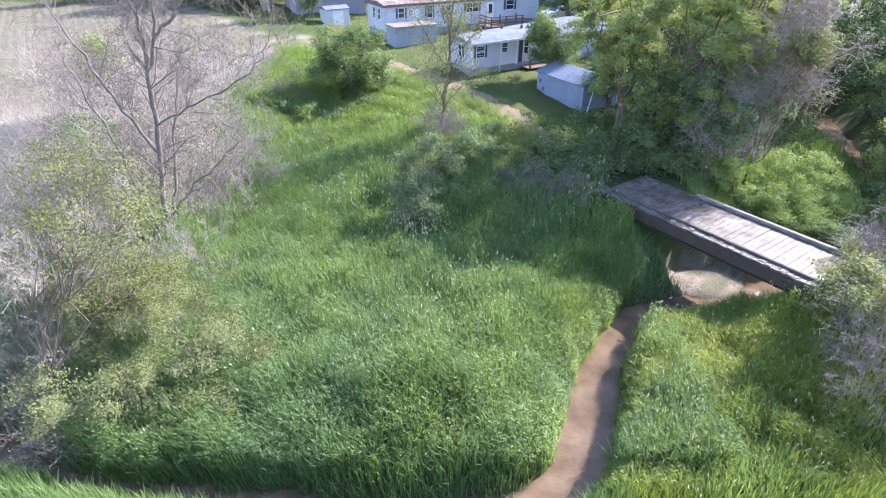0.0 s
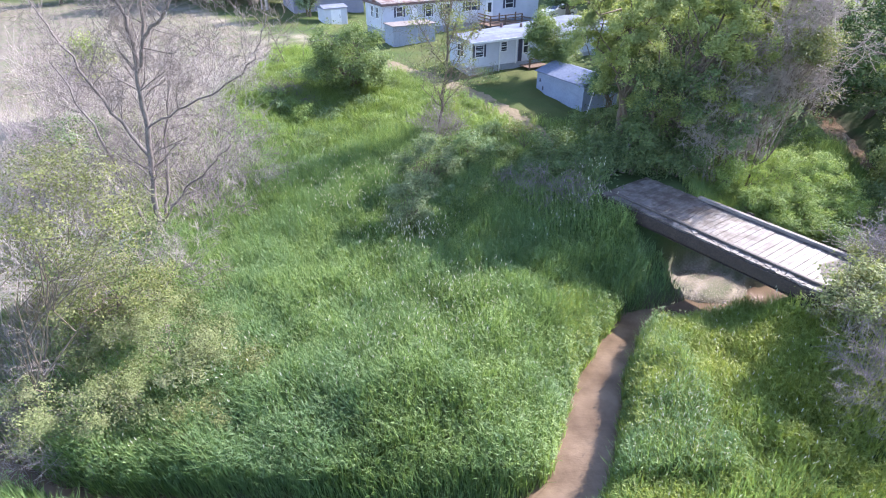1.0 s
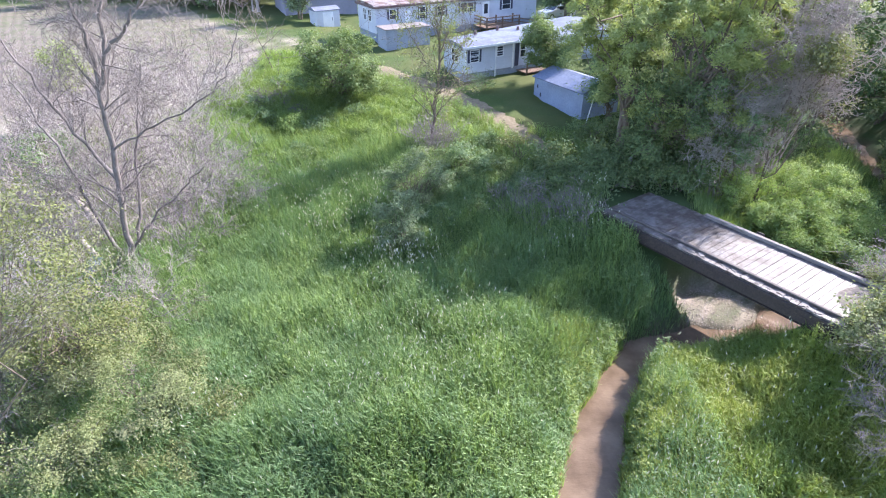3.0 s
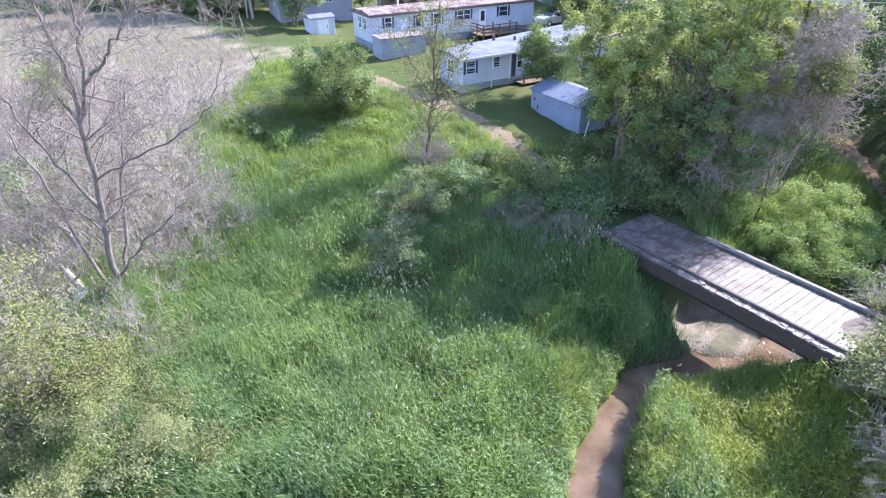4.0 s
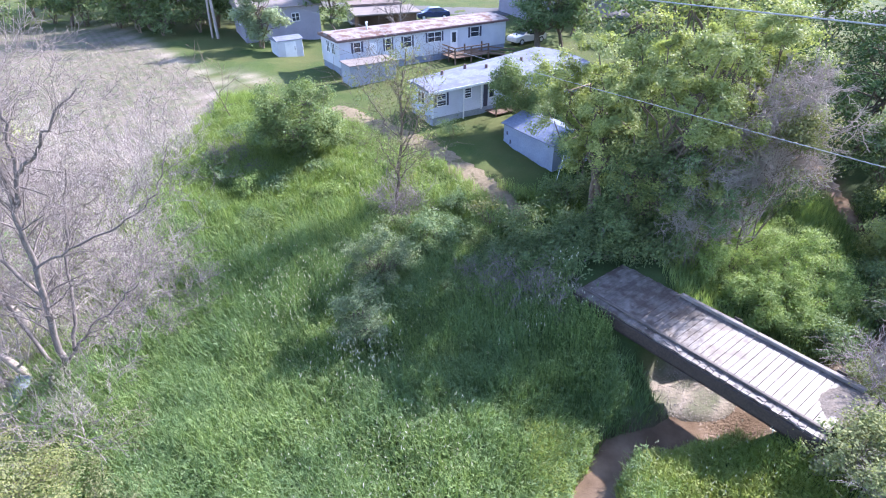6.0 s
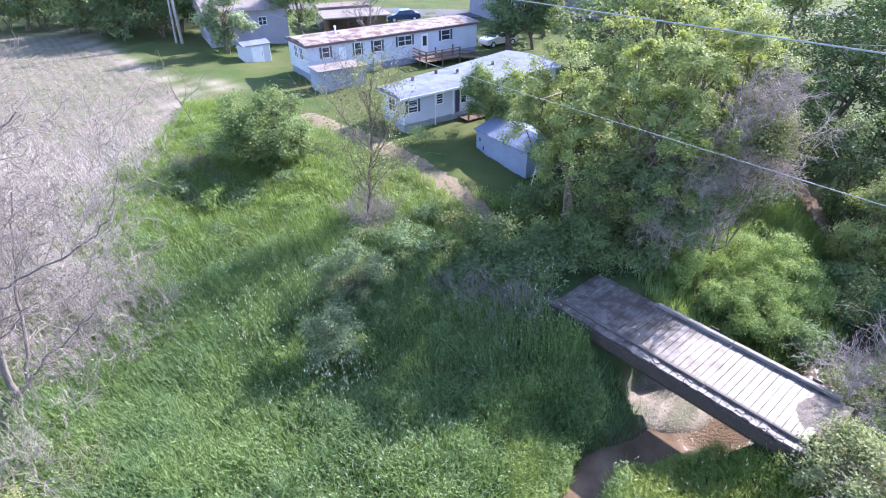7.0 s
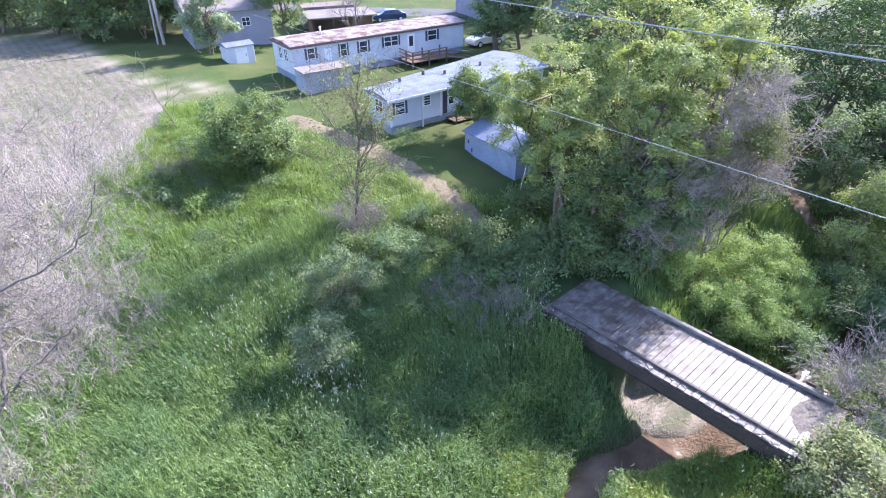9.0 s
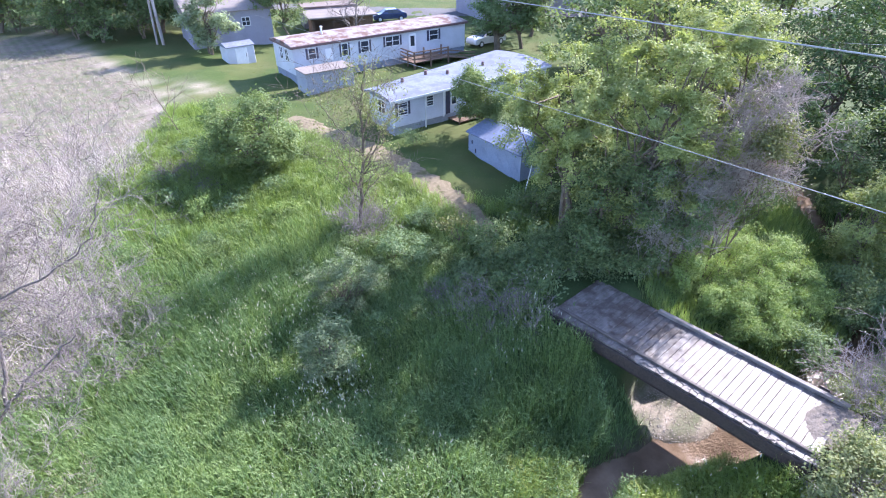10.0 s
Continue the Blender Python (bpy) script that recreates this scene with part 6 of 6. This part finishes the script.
grass_field("bank_dry_grass", (-19, -8, 11.5, 23), 110, 0.85, 0.024, M_STRAW, "dry pinkish grass and stalks on the near bank", lambda x, y: clear(x, y) * sstep(-8.5, -11.5, x) * sstep(-0.5, 0.5, wobble(x, y, 0.8, 12.0)), (0.2, 0.9), seed=12.0)
grass_field("bank_green_grass", (-19, -9, 11.2, 23), 90, 0.9, 0.022, M_REED, "green grass among the low bank shrubs", lambda x, y: clear(x, y) * sstep(-10.0, -12.5, x) * sstep(0.5, -0.5, wobble(x, y, 0.8, 12.0)), seed=13.0)
grass_field("shaded_bank_grass", (8.6, 12.5, 21.0, 25.0), 150, 0.6, 0.022, M_REED, "dark green grass in the shade beside the bridge", lambda x, y: clear(x, y) * (bridge_sn(x, y)[1] < 22.3), seed=14.0)
grass_field("field_straw", (-36, -13, 36, 74), 26, 0.22, 0.03, M_STRAW, "pale straw and weeds on the field", lambda x, y: field_mask(x, y), (0.4, 1.1), seed=8.0)
grass_field("lawn_grass", (-20, 14, 37, 66), 14, 0.10, 0.024, M_LAWN, "short lawn grass round the homes", lambda x, y: lawn_mask(x, y) * (along(x, y, DRIVE)[0] > 1.0), seed=9.0)
grass_field("far_bank_grass", (9, 27, 9, 22), 60, 0.7, 0.026, M_MEADOW, "rough grass around the near bridge end", lambda x, y: clear(x, y) * sstep(13.0, 14.5, x) * sstep(18.6, 17.2, y), seed=10.0)


def leaf_layer(name, area, per, hgt, size, material, label, keep, seed=0.0):
    """Broad arching grass leaves in the upper half of the stand."""
    x, y = scatter(*area, per, keep)
    n = len(x)
    h = hgt * (1 + 0.24 * wobble(x, y, 0.55, seed) + 0.2 * wobble(x, y, 1.9, seed + 3)) * rng.uniform(0.55, 1.05, n)
    head = 3.6 + 1.2 * wobble(x, y, 0.3, seed + 1) + rng.normal(0, 1.4, n)
    rise = rng.uniform(0.25, 1.1, n)
    ax = np.stack([np.cos(head), np.sin(head), rise], -1)
    ax /= np.linalg.norm(ax, axis=1, keepdims=True)
    w = np.stack([-np.sin(head), np.cos(head), rng.normal(0, 0.3, n)], -1)
    ln, wd = (size * rng.uniform(0.6, 1.4, n))[:, None], (0.012 * rng.uniform(0.7, 1.5, n))[:, None]
    c = np.stack([x, y, land(x, y) + h], -1)
    v = np.stack([c - ax * ln * 0.5, c + w * wd, c + ax * ln * 0.5 - np.array([0, 0, 0.12]) * ln, c - w * wd], 1).reshape(-1, 3)
    tagged(put(name, soup(name, v, np.arange(4 * n), np.full(n, 4), material)), label, "grass", kind="stuff")


leaf_layer("marsh_leaves", (-14, 9.5, 11.5, 34), 400, 1.14, 0.18, M_REED, "arching leaves of the marsh grass", lambda x, y: marsh(x, y) * np.clip(22 / (y + 6), 0, 1), 1.0)
leaf_layer("bank_leaves", (5, 17, 10.6, 20.5), 460, 0.95, 0.21, M_REED_YELLOW, "arching leaves of the bank grass", right_bank, 2.0)
leaf_layer("meadow_leaves", (-14, 9, 33, 50), 110, 0.75, 0.4, M_MEADOW, "arching leaves of the meadow grass", lambda x, y: clear(x, y), 5.0)


def seed_heads(name, x, y, h, size, label):
    n = len(x)
    z = land(x, y) + h
    c = np.stack([x, y, z], -1)
    d = np.stack([rng.normal(0, 0.35, n), rng.normal(0, 0.35, n), np.ones(n)], -1)
    nr = np.cross(d, rng.normal(size=(n, 3)))
    nr /= np.linalg.norm(nr, axis=1, keepdims=True)
    d /= np.linalg.norm(d, axis=1, keepdims=True)
    w = np.cross(d, nr)
    s = (size * rng.uniform(0.7, 1.4, n))[:, None]
    v = np.stack([c - d * s, c + w * s * 0.22, c + d * s, c - w * s * 0.22, c - d * s, c + nr * s * 0.22, c + d * s, c - nr * s * 0.22], 1).reshape(-1, 3)
    tagged(put(name, soup(name, v, np.arange(8 * n), np.full(2 * n, 4), M_SEED)), label, "grass", kind="stuff")


x, y = scatter(-13, 9, 11.5, 33, 14.0, lambda x, y: marsh(x, y) * sstep(-0.1, 0.7, wobble(x, y, 0.45, 9)))
seed_heads("grass_heads", x, y, 1.4 * rng.uniform(0.8, 1.2, len(x)), 0.075, "pale seed heads above the marsh grass")
x, y = scatter(-4.4, 3.0, 21.6, 25.6, 30, lambda x, y: np.exp(-((x + 1.7) / 1.9) ** 2 - ((y - 23.5) / 1.1) ** 2))
seed_heads("pale_flowers", x, y, 1.62 * rng.uniform(0.85, 1.15, len(x)), 0.08, "white feathery flower heads in the shade")
x, y = scatter(6, 15, 9, 21, 5.0, right_bank)
seed_heads("bank_grass_heads", x, y, 1.2 * rng.uniform(0.85, 1.2, len(x)), 0.07, "pale seed heads of the bank grass")


# ---- gravel ----
def gravel():
    n = 3000
    a, q = rng.uniform(0, 6.283, n), np.sqrt(rng.uniform(0, 1, n)) * 1.75
    x, y = 13.0 + q * np.cos(a) / 0.86, 23.15 + q * np.sin(a) / 1.08
    s = 0.008 + 0.030 * rng.uniform(0, 1, n) ** 4
    z = land(x, y)
    dirs = np.array([(1, 0, 0), (0, 1, 0), (-1, 0, 0), (0, -1, 0), (0, 0, 0.7), (0, 0, -0.6)])
    v = np.stack([x, y, z + s * 0.3], -1)[:, None, :] + dirs[None] * s[:, None, None] * rng.uniform(0.7, 1.3, (n, 6, 1))
    f = np.array([(0, 1, 4), (1, 2, 4), (2, 3, 4), (3, 0, 4), (1, 0, 5), (2, 1, 5), (3, 2, 5), (0, 3, 5)])
    c = (f[None] + (np.arange(n) * 6)[:, None, None]).ravel()
    tagged(put("gravel", soup("gravel", v.reshape(-1, 3), c, np.full(n * 8, 3), M_STONE)), "pale pebbles on the gravel bar under the bridge", "gravel", kind="stuff")


gravel()
